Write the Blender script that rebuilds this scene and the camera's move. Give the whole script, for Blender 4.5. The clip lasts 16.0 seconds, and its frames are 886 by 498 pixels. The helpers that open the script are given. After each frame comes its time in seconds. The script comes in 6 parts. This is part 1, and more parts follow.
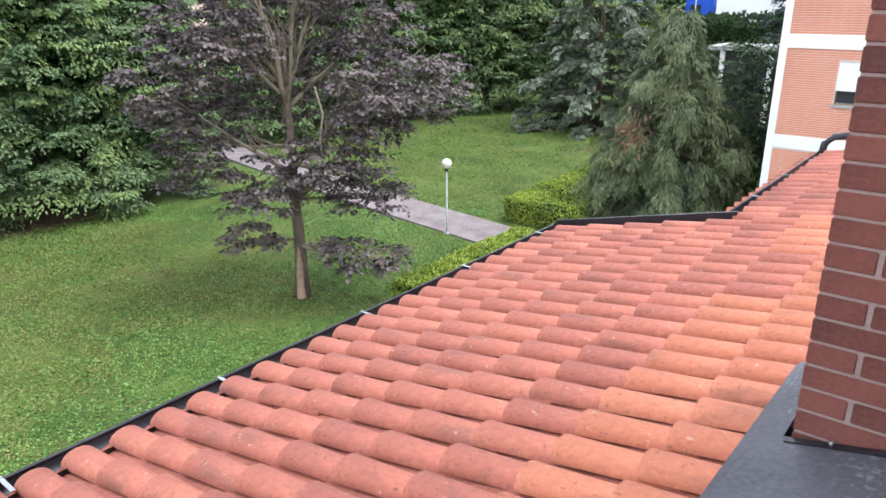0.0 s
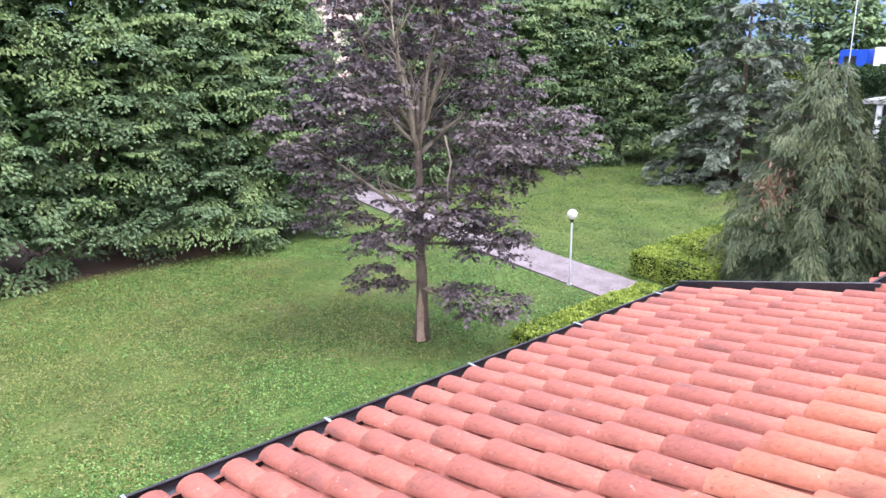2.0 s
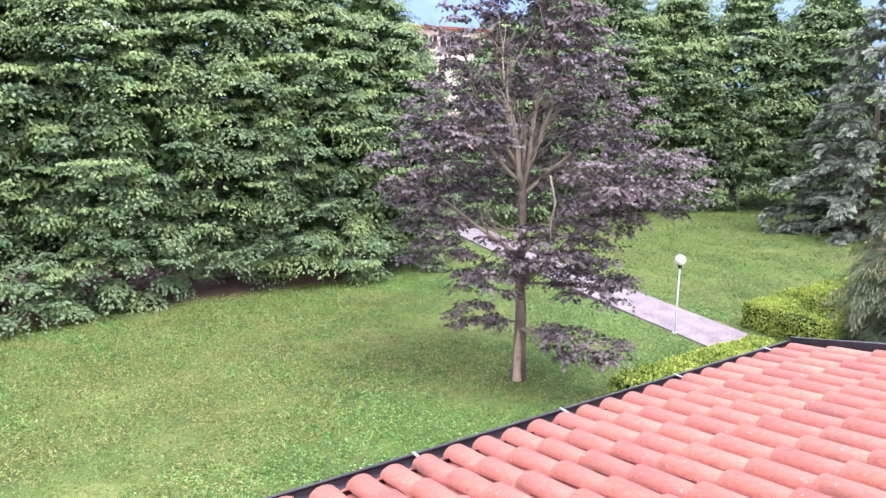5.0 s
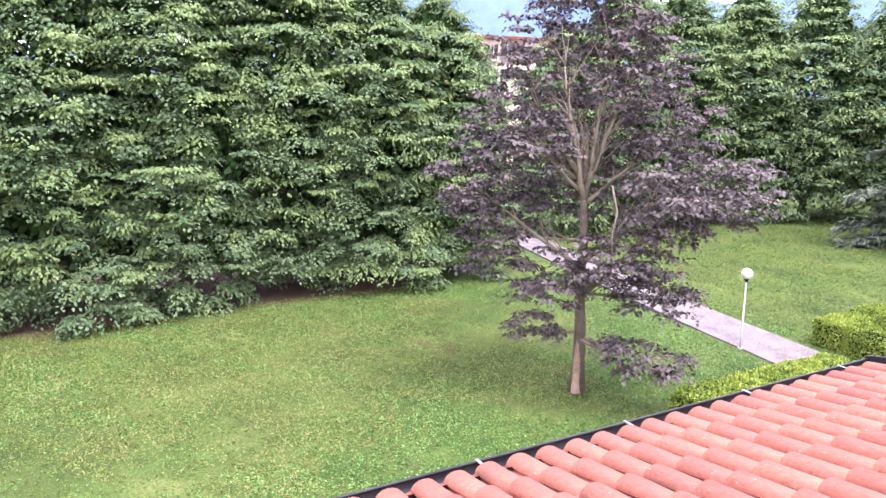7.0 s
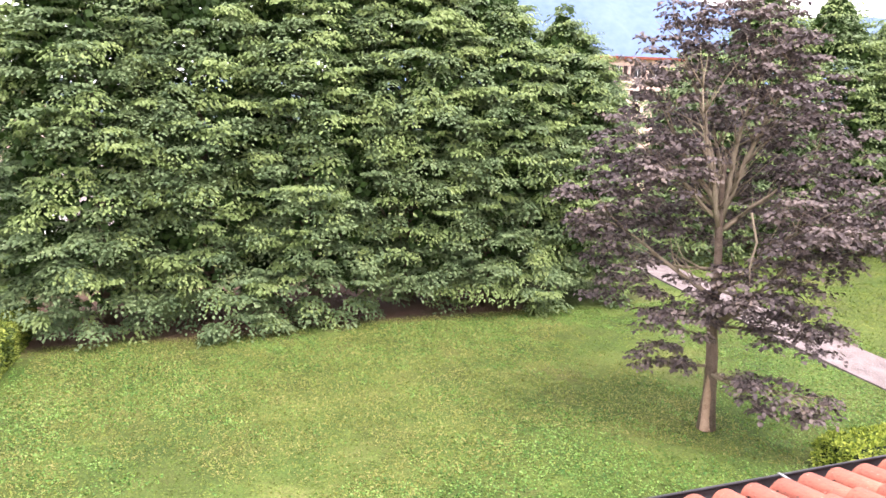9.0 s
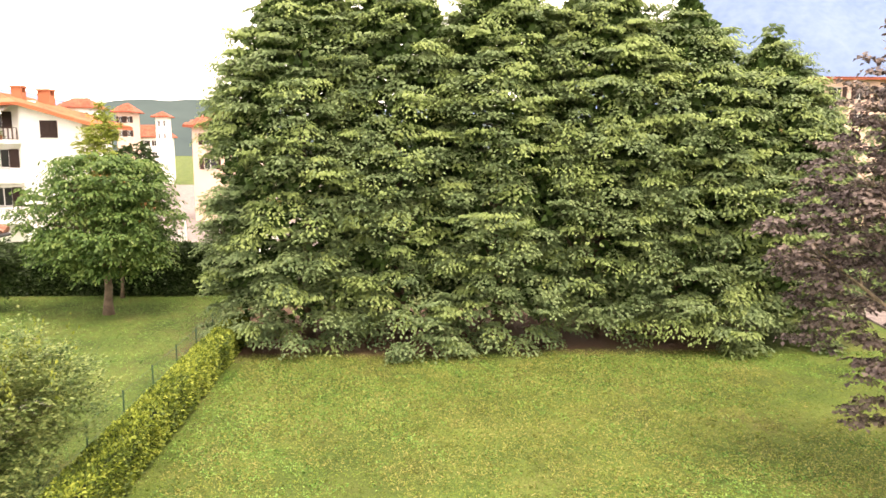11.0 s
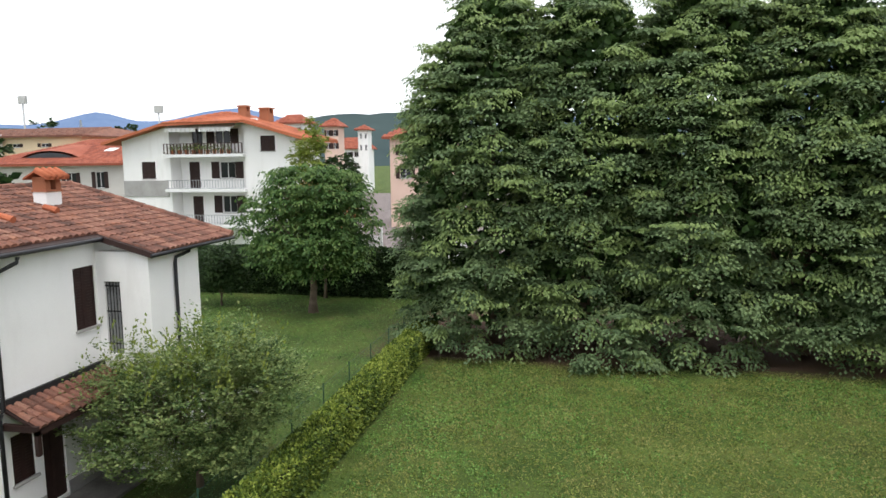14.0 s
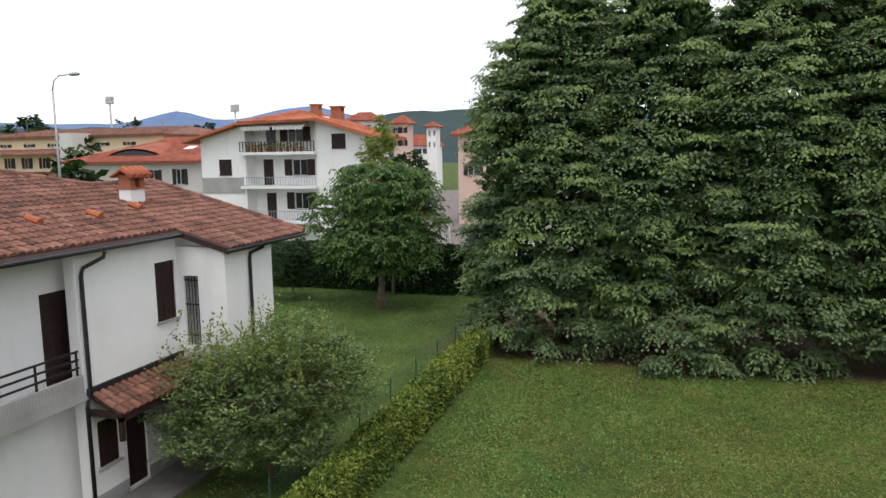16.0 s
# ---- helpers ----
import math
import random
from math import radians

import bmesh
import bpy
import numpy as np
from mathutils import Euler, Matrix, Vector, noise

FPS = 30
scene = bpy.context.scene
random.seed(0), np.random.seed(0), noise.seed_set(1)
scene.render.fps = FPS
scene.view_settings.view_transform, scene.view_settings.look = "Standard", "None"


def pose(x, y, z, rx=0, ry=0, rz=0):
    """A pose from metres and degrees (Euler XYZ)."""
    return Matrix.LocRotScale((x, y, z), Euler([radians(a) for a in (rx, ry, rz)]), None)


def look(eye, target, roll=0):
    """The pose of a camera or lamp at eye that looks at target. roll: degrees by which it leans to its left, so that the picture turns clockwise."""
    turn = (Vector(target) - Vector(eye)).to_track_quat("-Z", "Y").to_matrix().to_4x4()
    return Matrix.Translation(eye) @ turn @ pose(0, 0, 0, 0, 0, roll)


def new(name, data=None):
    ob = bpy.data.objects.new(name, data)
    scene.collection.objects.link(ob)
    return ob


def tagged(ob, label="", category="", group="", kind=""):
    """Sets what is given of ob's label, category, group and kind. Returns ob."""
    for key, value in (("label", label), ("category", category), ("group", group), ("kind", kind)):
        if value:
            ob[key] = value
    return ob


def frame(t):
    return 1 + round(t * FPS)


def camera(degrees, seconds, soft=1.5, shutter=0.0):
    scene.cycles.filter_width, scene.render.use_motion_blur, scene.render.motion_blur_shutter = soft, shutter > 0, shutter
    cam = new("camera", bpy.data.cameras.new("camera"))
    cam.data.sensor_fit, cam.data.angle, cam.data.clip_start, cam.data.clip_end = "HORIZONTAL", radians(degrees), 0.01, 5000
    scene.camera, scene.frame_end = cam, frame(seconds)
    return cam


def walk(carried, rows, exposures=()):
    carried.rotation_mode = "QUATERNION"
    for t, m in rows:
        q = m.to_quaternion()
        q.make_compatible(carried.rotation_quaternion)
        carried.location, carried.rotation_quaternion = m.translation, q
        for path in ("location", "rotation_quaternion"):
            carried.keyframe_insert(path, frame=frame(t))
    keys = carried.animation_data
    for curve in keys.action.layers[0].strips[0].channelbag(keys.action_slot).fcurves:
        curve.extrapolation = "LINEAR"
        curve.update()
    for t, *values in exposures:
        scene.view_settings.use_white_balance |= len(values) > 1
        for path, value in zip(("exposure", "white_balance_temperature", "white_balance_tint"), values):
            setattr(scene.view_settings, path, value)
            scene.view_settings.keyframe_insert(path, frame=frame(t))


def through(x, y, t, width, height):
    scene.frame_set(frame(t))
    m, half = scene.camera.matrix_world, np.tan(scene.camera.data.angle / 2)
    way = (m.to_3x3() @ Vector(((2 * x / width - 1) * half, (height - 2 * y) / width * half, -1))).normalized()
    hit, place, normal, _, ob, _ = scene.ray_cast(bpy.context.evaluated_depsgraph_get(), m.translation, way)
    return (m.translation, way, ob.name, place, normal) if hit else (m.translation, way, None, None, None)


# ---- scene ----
cam = camera(63.82, 16.0, shutter=0.2)
PATH = [
    (0, pose(-0.042, 0.012, 8.373, 70.751, 0.172, 38.521)),
    (0.5, pose(-0.043, 0.029, 8.391, 72.748, -0.452, 41.084)),
    (1, pose(-0.029, 0.030, 8.403, 73.220, -0.230, 43.434)),
    (1.5, pose(-0.005, 0.046, 8.410, 73.888, -0.107, 46.266)),
    (2, pose(0.018, 0.058, 8.418, 74.547, 0.256, 48.920)),
    (2.5, pose(0.031, 0.080, 8.422, 75.704, -0.000, 51.155)),
    (3, pose(0.048, 0.087, 8.424, 75.484, 0.142, 52.737)),
    (3.5, pose(0.051, 0.087, 8.431, 76.372, -0.339, 53.771)),
    (4, pose(0.055, 0.084, 8.438, 76.615, 0.122, 55.151)),
    (4.5, pose(0.052, 0.076, 8.436, 77.188, -0.219, 56.284)),
    (7, pose(0.071, 0.006, 8.447, 78.202, -0.311, 62.258)),
    (7.5, pose(0.025, -0.029, 8.441, 78.582, -0.666, 63.079)),
    (8, pose(-0.001, -0.069, 8.447, 78.900, -0.720, 65.042)),
    (8.2, pose(-0.003, -0.084, 8.451, 79.097, -0.651, 66.408)),
    (10.3, pose(-0.045, -0.082, 8.533, 81.434, -0.115, 81.188)),
    (10.5, pose(-0.032, -0.082, 8.538, 81.764, -0.169, 82.684)),
    (11, pose(-0.035, -0.051, 8.558, 81.872, -0.099, 87.017)),
    (11.5, pose(-0.034, -0.023, 8.570, 82.032, -0.444, 90.115)),
    (12, pose(-0.053, -0.004, 8.566, 82.399, 0.164, 92.817)),
    (12.5, pose(-0.045, 0.001, 8.579, 82.573, 0.445, 95.516)),
    (13, pose(0.008, 0.002, 8.595, 82.664, 0.500, 98.309)),
    (13.5, pose(0.011, 0.002, 8.580, 82.753, 0.541, 100.245)),
    (14, pose(-0.014, -0.006, 8.576, 82.601, 0.754, 102.03)),
    (14.5, pose(-0.014, -0.009, 8.587, 82.291, 1.012, 103.55)),
    (15, pose(-0.008, -0.010, 8.590, 82.307, 1.005, 104.70)),
    (15.5, pose(-0.005, -0.016, 8.596, 82.287, 0.791, 105.99)),
    (16, pose(-0.001, -0.011, 8.625, 82.411, 0.881, 107.46)),
]
# ---- end of path ----
EXPOSURES = [
    (0.0, 1.25, 5800, 13), (0.5, 1.38, 5750, 16), (1.5, 1.55, 5650, 22), (2.0, 1.64, 5600, 26), (3.5, 1.77, 5500, 28), (4.5, 1.87, 5600, 29), (7.0, 2.0, 5800, 31), (8.2, 2.0, 6000, 30),
    (9.5, 1.94, 7100, 25), (10.5, 1.96, 8100, 23), (11.0, 1.82, 8400, 22), (11.5, 1.05, 6900, 13), (12.0, 0.85, 6600, 10), (12.5, 0.82, 6500, 9), (13.0, 0.5, 6450, 9), (13.5, 0.4, 6420, 9), (14.0, 0.42, 6400, 10), (15.0, 0.34, 6380, 11), (16.0, 0.06, 6350, 12)]
walk(cam, PATH, EXPOSURES)

# ---------------------------------------------------------------- light
world = bpy.data.worlds.new("sky")
scene.world = world
world.use_nodes = True
wn, wl = world.node_tree.nodes, world.node_tree.links
bg = wn["Background"]
sky = wn.new("ShaderNodeTexSky")
sky.sky_type, sky.sun_disc = "NISHITA", False
sky.sun_elevation, sky.sun_rotation = radians(68), radians(62)
wtc = wn.new("ShaderNodeTexCoord")
cloud = wn.new("ShaderNodeTexNoise")
cloud.inputs["Scale"].default_value, cloud.inputs["Detail"].default_value = 2.2, 6
cramp = wn.new("ShaderNodeValToRGB")
cramp.color_ramp.elements[0].position, cramp.color_ramp.elements[1].position = 0.24, 0.42
wmix = wn.new("ShaderNodeMix")
wmix.data_type = "RGBA"
wmix.inputs["B"].default_value = (9.5, 9.7, 10.0, 1)
wl.new(wtc.outputs["Generated"], cloud.inputs["Vector"])
wl.new(cloud.outputs["Fac"], cramp.inputs["Fac"])
wl.new(cramp.outputs["Color"], wmix.inputs["Factor"])
wl.new(sky.outputs["Color"], wmix.inputs["A"])
wl.new(wmix.outputs["Result"], bg.inputs["Color"])
bg.inputs["Strength"].default_value = 0.125

sun_data = bpy.data.lights.new("sun", "SUN")
sun_data.energy, sun_data.angle, sun_data.color = 1.5, radians(30), (1.0, 0.95, 0.88)
sun = new("sun", sun_data)
sun.matrix_world = look((0, 0, 40), (-14, -8, 0))


# ---------------------------------------------------------------- materials
def mat(name, cols, scale=3.0, rough=0.8, bump=0.2, fine=None, metal=0.0, piece=0.0, island=0.0, coat=0.0, spec=0.28, bump_dist=0.01):
    """Base colours spread over a noise at two scales; piece / island: brightness change from piece to piece."""
    m = bpy.data.materials.new(name)
    m.use_nodes = True
    n, l = m.node_tree.nodes, m.node_tree.links
    p = n["Principled BSDF"]
    tc = n.new("ShaderNodeTexCoord")
    big, small = n.new("ShaderNodeTexNoise"), n.new("ShaderNodeTexNoise")
    big.inputs["Scale"].default_value, big.inputs["Detail"].default_value = scale, 5
    small.inputs["Scale"].default_value, small.inputs["Detail"].default_value = fine or scale * 9, 4
    l.new(tc.outputs["Object"], big.inputs["Vector"])
    l.new(tc.outputs["Object"], small.inputs["Vector"])
    add = n.new("ShaderNodeMath")
    add.operation, add.inputs[1].default_value = "MULTIPLY_ADD", 0.6
    l.new(big.outputs["Fac"], add.inputs[0])
    sm = n.new("ShaderNodeMath")
    sm.operation, sm.inputs[1].default_value = "MULTIPLY", 0.4
    l.new(small.outputs["Fac"], sm.inputs[0])
    l.new(sm.outputs[0], add.inputs[2])
    fac = add.outputs[0]
    if piece or island:
        src = n.new("ShaderNodeObjectInfo" if piece else "ShaderNodeNewGeometry")
        sh = n.new("ShaderNodeMath")
        sh.operation, sh.inputs[1].default_value = "MULTIPLY_ADD", piece or island
        l.new(src.outputs["Random" if piece else "Random Per Island"], sh.inputs[0])
        l.new(fac, sh.inputs[2])
        off = n.new("ShaderNodeMath")
        off.operation, off.inputs[1].default_value = "SUBTRACT", (piece or island) / 2
        l.new(sh.outputs[0], off.inputs[0])
        fac = off.outputs[0]
    ramp = n.new("ShaderNodeValToRGB")
    els = ramp.color_ramp.elements
    while len(els) < len(cols):
        els.new(0.5)
    for i, c in enumerate(cols):
        els[i].position = 0.3 + 0.4 * i / max(1, len(cols) - 1)
        els[i].color = (*c, 1)
    l.new(fac, ramp.inputs["Fac"])
    l.new(ramp.outputs["Color"], p.inputs["Base Color"])
    p.inputs["Roughness"].default_value, p.inputs["Metallic"].default_value = rough, metal
    p.inputs["Specular IOR Level"].default_value = spec
    if bump:
        b = n.new("ShaderNodeBump")
        b.inputs["Strength"].default_value, b.inputs["Distance"].default_value = bump, bump_dist
        l.new(small.outputs["Fac"], b.inputs["Height"])
        l.new(b.outputs["Normal"], p.inputs["Normal"])
    return m


def leaf_mat(name, cols, scale=0.9, through=0.3, rough=0.5, island=0.28):
    """Thin leaves: colour from leaf to leaf and in patches, with light through the blade."""
    m = mat(name, cols, scale, rough, 0, fine=scale * 5, island=island, spec=0.22)
    n, l = m.node_tree.nodes, m.node_tree.links
    p = n["Principled BSDF"]
    ramp = p.inputs["Base Color"].links[0].from_socket
    tr = n.new("ShaderNodeBsdfTranslucent")
    l.new(ramp, tr.inputs["Color"])
    mix = n.new("ShaderNodeMixShader")
    mix.inputs["Fac"].default_value = through
    l.new(p.outputs[0], mix.inputs[1])
    l.new(tr.outputs[0], mix.inputs[2])
    l.new(mix.outputs[0], n["Material Output"].inputs["Surface"])
    return m


def worn(m, scale, lo, hi, colour, amount, stretch=(1, 1, 1)):
    """Specks or streaks of another colour, where a noise passes a threshold."""
    n, l = m.node_tree.nodes, m.node_tree.links
    p = n["Principled BSDF"]
    base = p.inputs["Base Color"].links[0].from_socket
    tc, mp, nz = n.new("ShaderNodeTexCoord"), n.new("ShaderNodeMapping"), n.new("ShaderNodeTexNoise")
    mp.inputs["Scale"].default_value = stretch
    nz.inputs["Scale"].default_value, nz.inputs["Detail"].default_value = scale, 5
    mr, mix = n.new("ShaderNodeMapRange"), n.new("ShaderNodeMix")
    mr.inputs["From Min"].default_value, mr.inputs["From Max"].default_value, mr.inputs["To Max"].default_value = lo, hi, amount
    mix.data_type = "RGBA"
    mix.inputs["B"].default_value = (*colour, 1)
    oi, ad = n.new("ShaderNodeObjectInfo"), n.new("ShaderNodeVectorMath")
    ad.operation = "ADD"
    l.new(tc.outputs["Object"], mp.inputs["Vector"])
    l.new(mp.outputs[0], ad.inputs[0])
    l.new(oi.outputs["Location"], ad.inputs[1])
    l.new(ad.outputs[0], nz.inputs["Vector"])
    l.new(nz.outputs["Fac"], mr.inputs["Value"])
    l.new(mr.outputs[0], mix.inputs["Factor"])
    l.new(base, mix.inputs["A"])
    l.new(mix.outputs["Result"], p.inputs["Base Color"])
    return m


M = {}
M["tile"] = mat("terracotta", [(0.23, 0.078, 0.056), (0.305, 0.102, 0.07), (0.37, 0.125, 0.08), (0.45, 0.168, 0.105)], 3.0, 0.8, 0.5, 45, piece=0.16)
M["tile_new"] = mat("newer_terracotta", [(0.33, 0.115, 0.068), (0.41, 0.143, 0.08), (0.47, 0.17, 0.093), (0.53, 0.215, 0.128)], 3.0, 0.8, 0.5, 45, piece=0.16)
M["tile_rest"] = mat("terracotta_far", [(0.23, 0.078, 0.056), (0.305, 0.102, 0.07), (0.37, 0.125, 0.08), (0.45, 0.168, 0.105)], 3.0, 0.8, 0.5, 45, island=0.2)
M["tile_pan"] = mat("terracotta_pan", [(0.15, 0.058, 0.042), (0.27, 0.092, 0.062), (0.34, 0.115, 0.074)], 3, 0.9, 0.3, 50)
M["tile_old"] = mat("weathered_terracotta", [(0.085, 0.046, 0.037), (0.15, 0.072, 0.053), (0.21, 0.095, 0.068), (0.26, 0.14, 0.10)], 1.2, 0.9, 0.3, 30, island=0.3)
for k in ("tile", "tile_new", "tile_rest"):
    worn(M[k], 9, 0.56, 0.72, (0.16, 0.075, 0.055), 0.6, (0.35, 1, 1))
    worn(M[k], 55, 0.63, 0.72, (0.09, 0.06, 0.05), 0.7)
    worn(M[k], 38, 0.66, 0.74, (0.55, 0.42, 0.34), 0.5)
M["gutter"] = mat("dark_gutter_metal", [(0.02, 0.02, 0.022), (0.05, 0.05, 0.055)], 3, 0.4, 0.1, 40, metal=0.6)
M["clip"] = mat("galvanised_metal", [(0.22, 0.23, 0.25), (0.40, 0.41, 0.43)], 20, 0.35, 0.1, 90, metal=0.8)
M["flash"] = mat("weathered_sheet_metal", [(0.035, 0.035, 0.043), (0.06, 0.06, 0.07), (0.085, 0.085, 0.095), (0.26, 0.26, 0.27)], 2, 0.55, 0.15, 60, metal=0.2)
M["brick"] = mat("dark_brick", [(0.10, 0.043, 0.034), (0.16, 0.062, 0.047), (0.21, 0.082, 0.06)], 6, 0.75, 0.3, 90, piece=0.3)
M["mortar"] = mat("mortar", [(0.26, 0.20, 0.175), (0.36, 0.29, 0.26)], 8, 0.95, 0.4, 80)
M["render_white"] = mat("white_plaster", [(0.80, 0.79, 0.78), (0.86, 0.85, 0.84), (0.89, 0.88, 0.87)], 0.5, 0.9, 0.15, 40)
worn(M["tile_old"], 2.2, 0.56, 0.7, (0.36, 0.14, 0.07), 0.35)
worn(M["tile_old"], 7, 0.58, 0.7, (0.04, 0.03, 0.026), 0.5)
worn(M["render_white"], 0.9, 0.55, 0.75, (0.6, 0.58, 0.55), 0.3, (1.6, 1.6, 0.35))
M["shutter"] = mat("dark_brown_wood", [(0.022, 0.012, 0.011), (0.045, 0.022, 0.018)], 4, 0.6, 0.1, 60)
M["concrete"] = mat("grey_concrete", [(0.30, 0.29, 0.28), (0.42, 0.41, 0.40)], 1.5, 0.9, 0.3, 30)
M["bark"] = mat("bark", [(0.07, 0.05, 0.038), (0.16, 0.12, 0.09), (0.22, 0.17, 0.13)], 3, 0.95, 0.8, 25, bump_dist=0.03)
M["bark_pale"] = mat("pale_bark", [(0.20, 0.16, 0.11), (0.34, 0.28, 0.20)], 3, 0.9, 0.6, 25, bump_dist=0.02)
M["bare_wood"] = mat("bare_tan_wood", [(0.2, 0.13, 0.085), (0.34, 0.235, 0.16), (0.42, 0.31, 0.22)], 6, 0.85, 0.4, 40)
M["lime"] = leaf_mat("lime_leaf", [(0.064, 0.108, 0.052), (0.12, 0.182, 0.082), (0.172, 0.244, 0.108), (0.222, 0.293, 0.13)], through=0.3, island=0.16)
M["bract"] = leaf_mat("young_lime_leaf", [(0.14, 0.21, 0.075), (0.205, 0.285, 0.098), (0.27, 0.345, 0.125)], 0.6, through=0.32, island=0.16)
M["purple"] = leaf_mat("purple_maple_leaf", [(0.04, 0.032, 0.033), (0.086, 0.068, 0.067), (0.142, 0.114, 0.107), (0.19, 0.152, 0.128)], through=0.2)
M["spruce"] = leaf_mat("spruce_needles", [(0.042, 0.064, 0.032), (0.10, 0.13, 0.058), (0.195, 0.21, 0.092)], through=0.15)
M["cedar"] = leaf_mat("cedar_needles", [(0.06, 0.08, 0.05), (0.145, 0.175, 0.115), (0.26, 0.29, 0.2)], through=0.15)
M["hedge"] = leaf_mat("hedge_leaf", [(0.042, 0.075, 0.015), (0.11, 0.165, 0.028), (0.215, 0.28, 0.045), (0.34, 0.395, 0.08)], 0.55, island=0.42, through=0.22)
M["hedge_bright"] = leaf_mat("new_hedge_leaf", [(0.07, 0.12, 0.02), (0.19, 0.265, 0.04), (0.33, 0.41, 0.06), (0.45, 0.51, 0.1)], 0.55, island=0.36, through=0.25)
M["hedge_dark"] = leaf_mat("laurel_leaf", [(0.012, 0.03, 0.01), (0.03, 0.06, 0.018), (0.06, 0.10, 0.03)])
M["apple"] = leaf_mat("fruit_leaf", [(0.045, 0.088, 0.032), (0.12, 0.182, 0.062), (0.215, 0.28, 0.098), (0.315, 0.365, 0.14)], 1.0)
M["ash"] = leaf_mat("ash_leaf", [(0.026, 0.066, 0.018), (0.064, 0.132, 0.034), (0.11, 0.19, 0.05), (0.165, 0.23, 0.065)])
M["grassblade"] = leaf_mat("grass_blade", [(0.045, 0.092, 0.013), (0.1, 0.16, 0.025), (0.16, 0.21, 0.039), (0.225, 0.255, 0.06)], 0.55, through=0.2, island=0.18)
# darker copy of the lime leaf, with shade put into its colour
M["shade_leaf"] = leaf_mat("lime_leaf_painted_shade", [(0.02, 0.045, 0.012), (0.04, 0.08, 0.02), (0.06, 0.11, 0.03)], through=0.2)
# near-black green that paints the shade inside a hedge
M["core"] = mat("hedge_painted_shade", [(0.010, 0.020, 0.006), (0.022, 0.04, 0.012)], 2, 0.95, 0.5, 20)
M["path"] = mat("gravelly_asphalt", [(0.075, 0.06, 0.058), (0.145, 0.12, 0.115), (0.24, 0.205, 0.195)], 1.4, 0.95, 0.8, 22)
worn(M["path"], 26, 0.5, 0.6, (0.33, 0.285, 0.275), 0.55)
M["lamp_post"] = mat("white_painted_steel", [(0.40, 0.40, 0.40), (0.52, 0.52, 0.51)], 5, 0.5, 0.05)
M["globe"] = mat("opal_globe", [(0.80, 0.76, 0.66), (0.86, 0.83, 0.75)], 4, 0.25, 0)


# ---------------------------------------------------------------- helpers for shapes
def mesh_from(name, verts, faces, material=None, smooth=False):
    me = bpy.data.meshes.new(name)
    me.from_pydata([tuple(v) for v in verts], [], faces)
    if material:
        me.materials.append(material)
    if smooth:
        me.shade_smooth()
    me.update()
    return me


def obj(name, verts, faces, material, parent=None, label="", smooth=False):
    ob = new(name, mesh_from(name, verts, faces, material, smooth))
    if parent:
        ob.parent = parent
    if label:
        tagged(ob, label)
    return ob


def part(name, bm, material, parent=None, label="", smooth=False):
    me = bpy.data.meshes.new(name)
    bm.to_mesh(me)
    bm.free()
    me.materials.append(material)
    if smooth:
        me.shade_smooth()
    ob = new(name, me)
    if parent:
        ob.parent = parent
    if label:
        tagged(ob, label)
    return ob


def thing(name, label, category, group="", kind="", at=(0, 0, 0)):
    ob = new(name)
    ob.empty_display_size = 0.2
    ob.location = at
    return tagged(ob, label, category, group, kind)


def box_bm(bm, lo, hi, bevel=0.0):
    c = [(a + b) / 2 for a, b in zip(lo, hi)]
    s = [abs(b - a) for a, b in zip(lo, hi)]
    made = bmesh.ops.create_cube(bm, size=1.0, matrix=Matrix.Translation(c) @ Matrix.Diagonal((*s, 1)))
    if bevel:
        es = {e for v in made["verts"] for e in v.link_edges}
        bmesh.ops.bevel(bm, geom=list(es), offset=bevel, segments=2, affect="EDGES")
    return bm


def box(name, lo, hi, material, parent=None, label="", bevel=0.0):
    return part(name, box_bm(bmesh.new(), lo, hi, bevel), material, parent, label)


def boxes(name, pairs, material, parent=None, label="", bevel=0.0):
    bm = bmesh.new()
    for lo, hi in pairs:
        box_bm(bm, lo, hi, bevel)
    return part(name, bm, material, parent, label)


def tube_data(V, F, pts, radii, sides=7):
    """Adds a tapered tube along pts to V and F."""
    pts = [Vector(p) for p in pts]
    base = len(V)
    for i, p in enumerate(pts):
        d = (pts[min(i + 1, len(pts) - 1)] - pts[max(i - 1, 0)]).normalized()
        a = d.orthogonal().normalized() if abs(d.z) < 0.95 else Vector((1, 0, 0)).cross(d).normalized()
        b = d.cross(a)
        for k in range(sides):
            w = 2 * math.pi * k / sides
            V.append(tuple(p + (a * math.cos(w) + b * math.sin(w)) * radii[i]))
    for i in range(len(pts) - 1):
        for k in range(sides):
            q = (k + 1) % sides
            F.append((base + i * sides + k, base + i * sides + q, base + (i + 1) * sides + q, base + (i + 1) * sides + k))
    F.append(tuple(base + k for k in reversed(range(sides))))
    F.append(tuple(base + (len(pts) - 1) * sides + k for k in range(sides)))


def tube(name, pts, radii, material, parent=None, label="", sides=8):
    V, F = [], []
    if not isinstance(radii, (list, tuple)):
        radii = [radii] * len(pts)
    tube_data(V, F, pts, radii, sides)
    return obj(name, V, F, material, parent, label, smooth=sides > 6)


rng = np.random.default_rng(7)


def unit(a):
    return a / np.maximum(np.linalg.norm(a, axis=-1, keepdims=True), 1e-9)


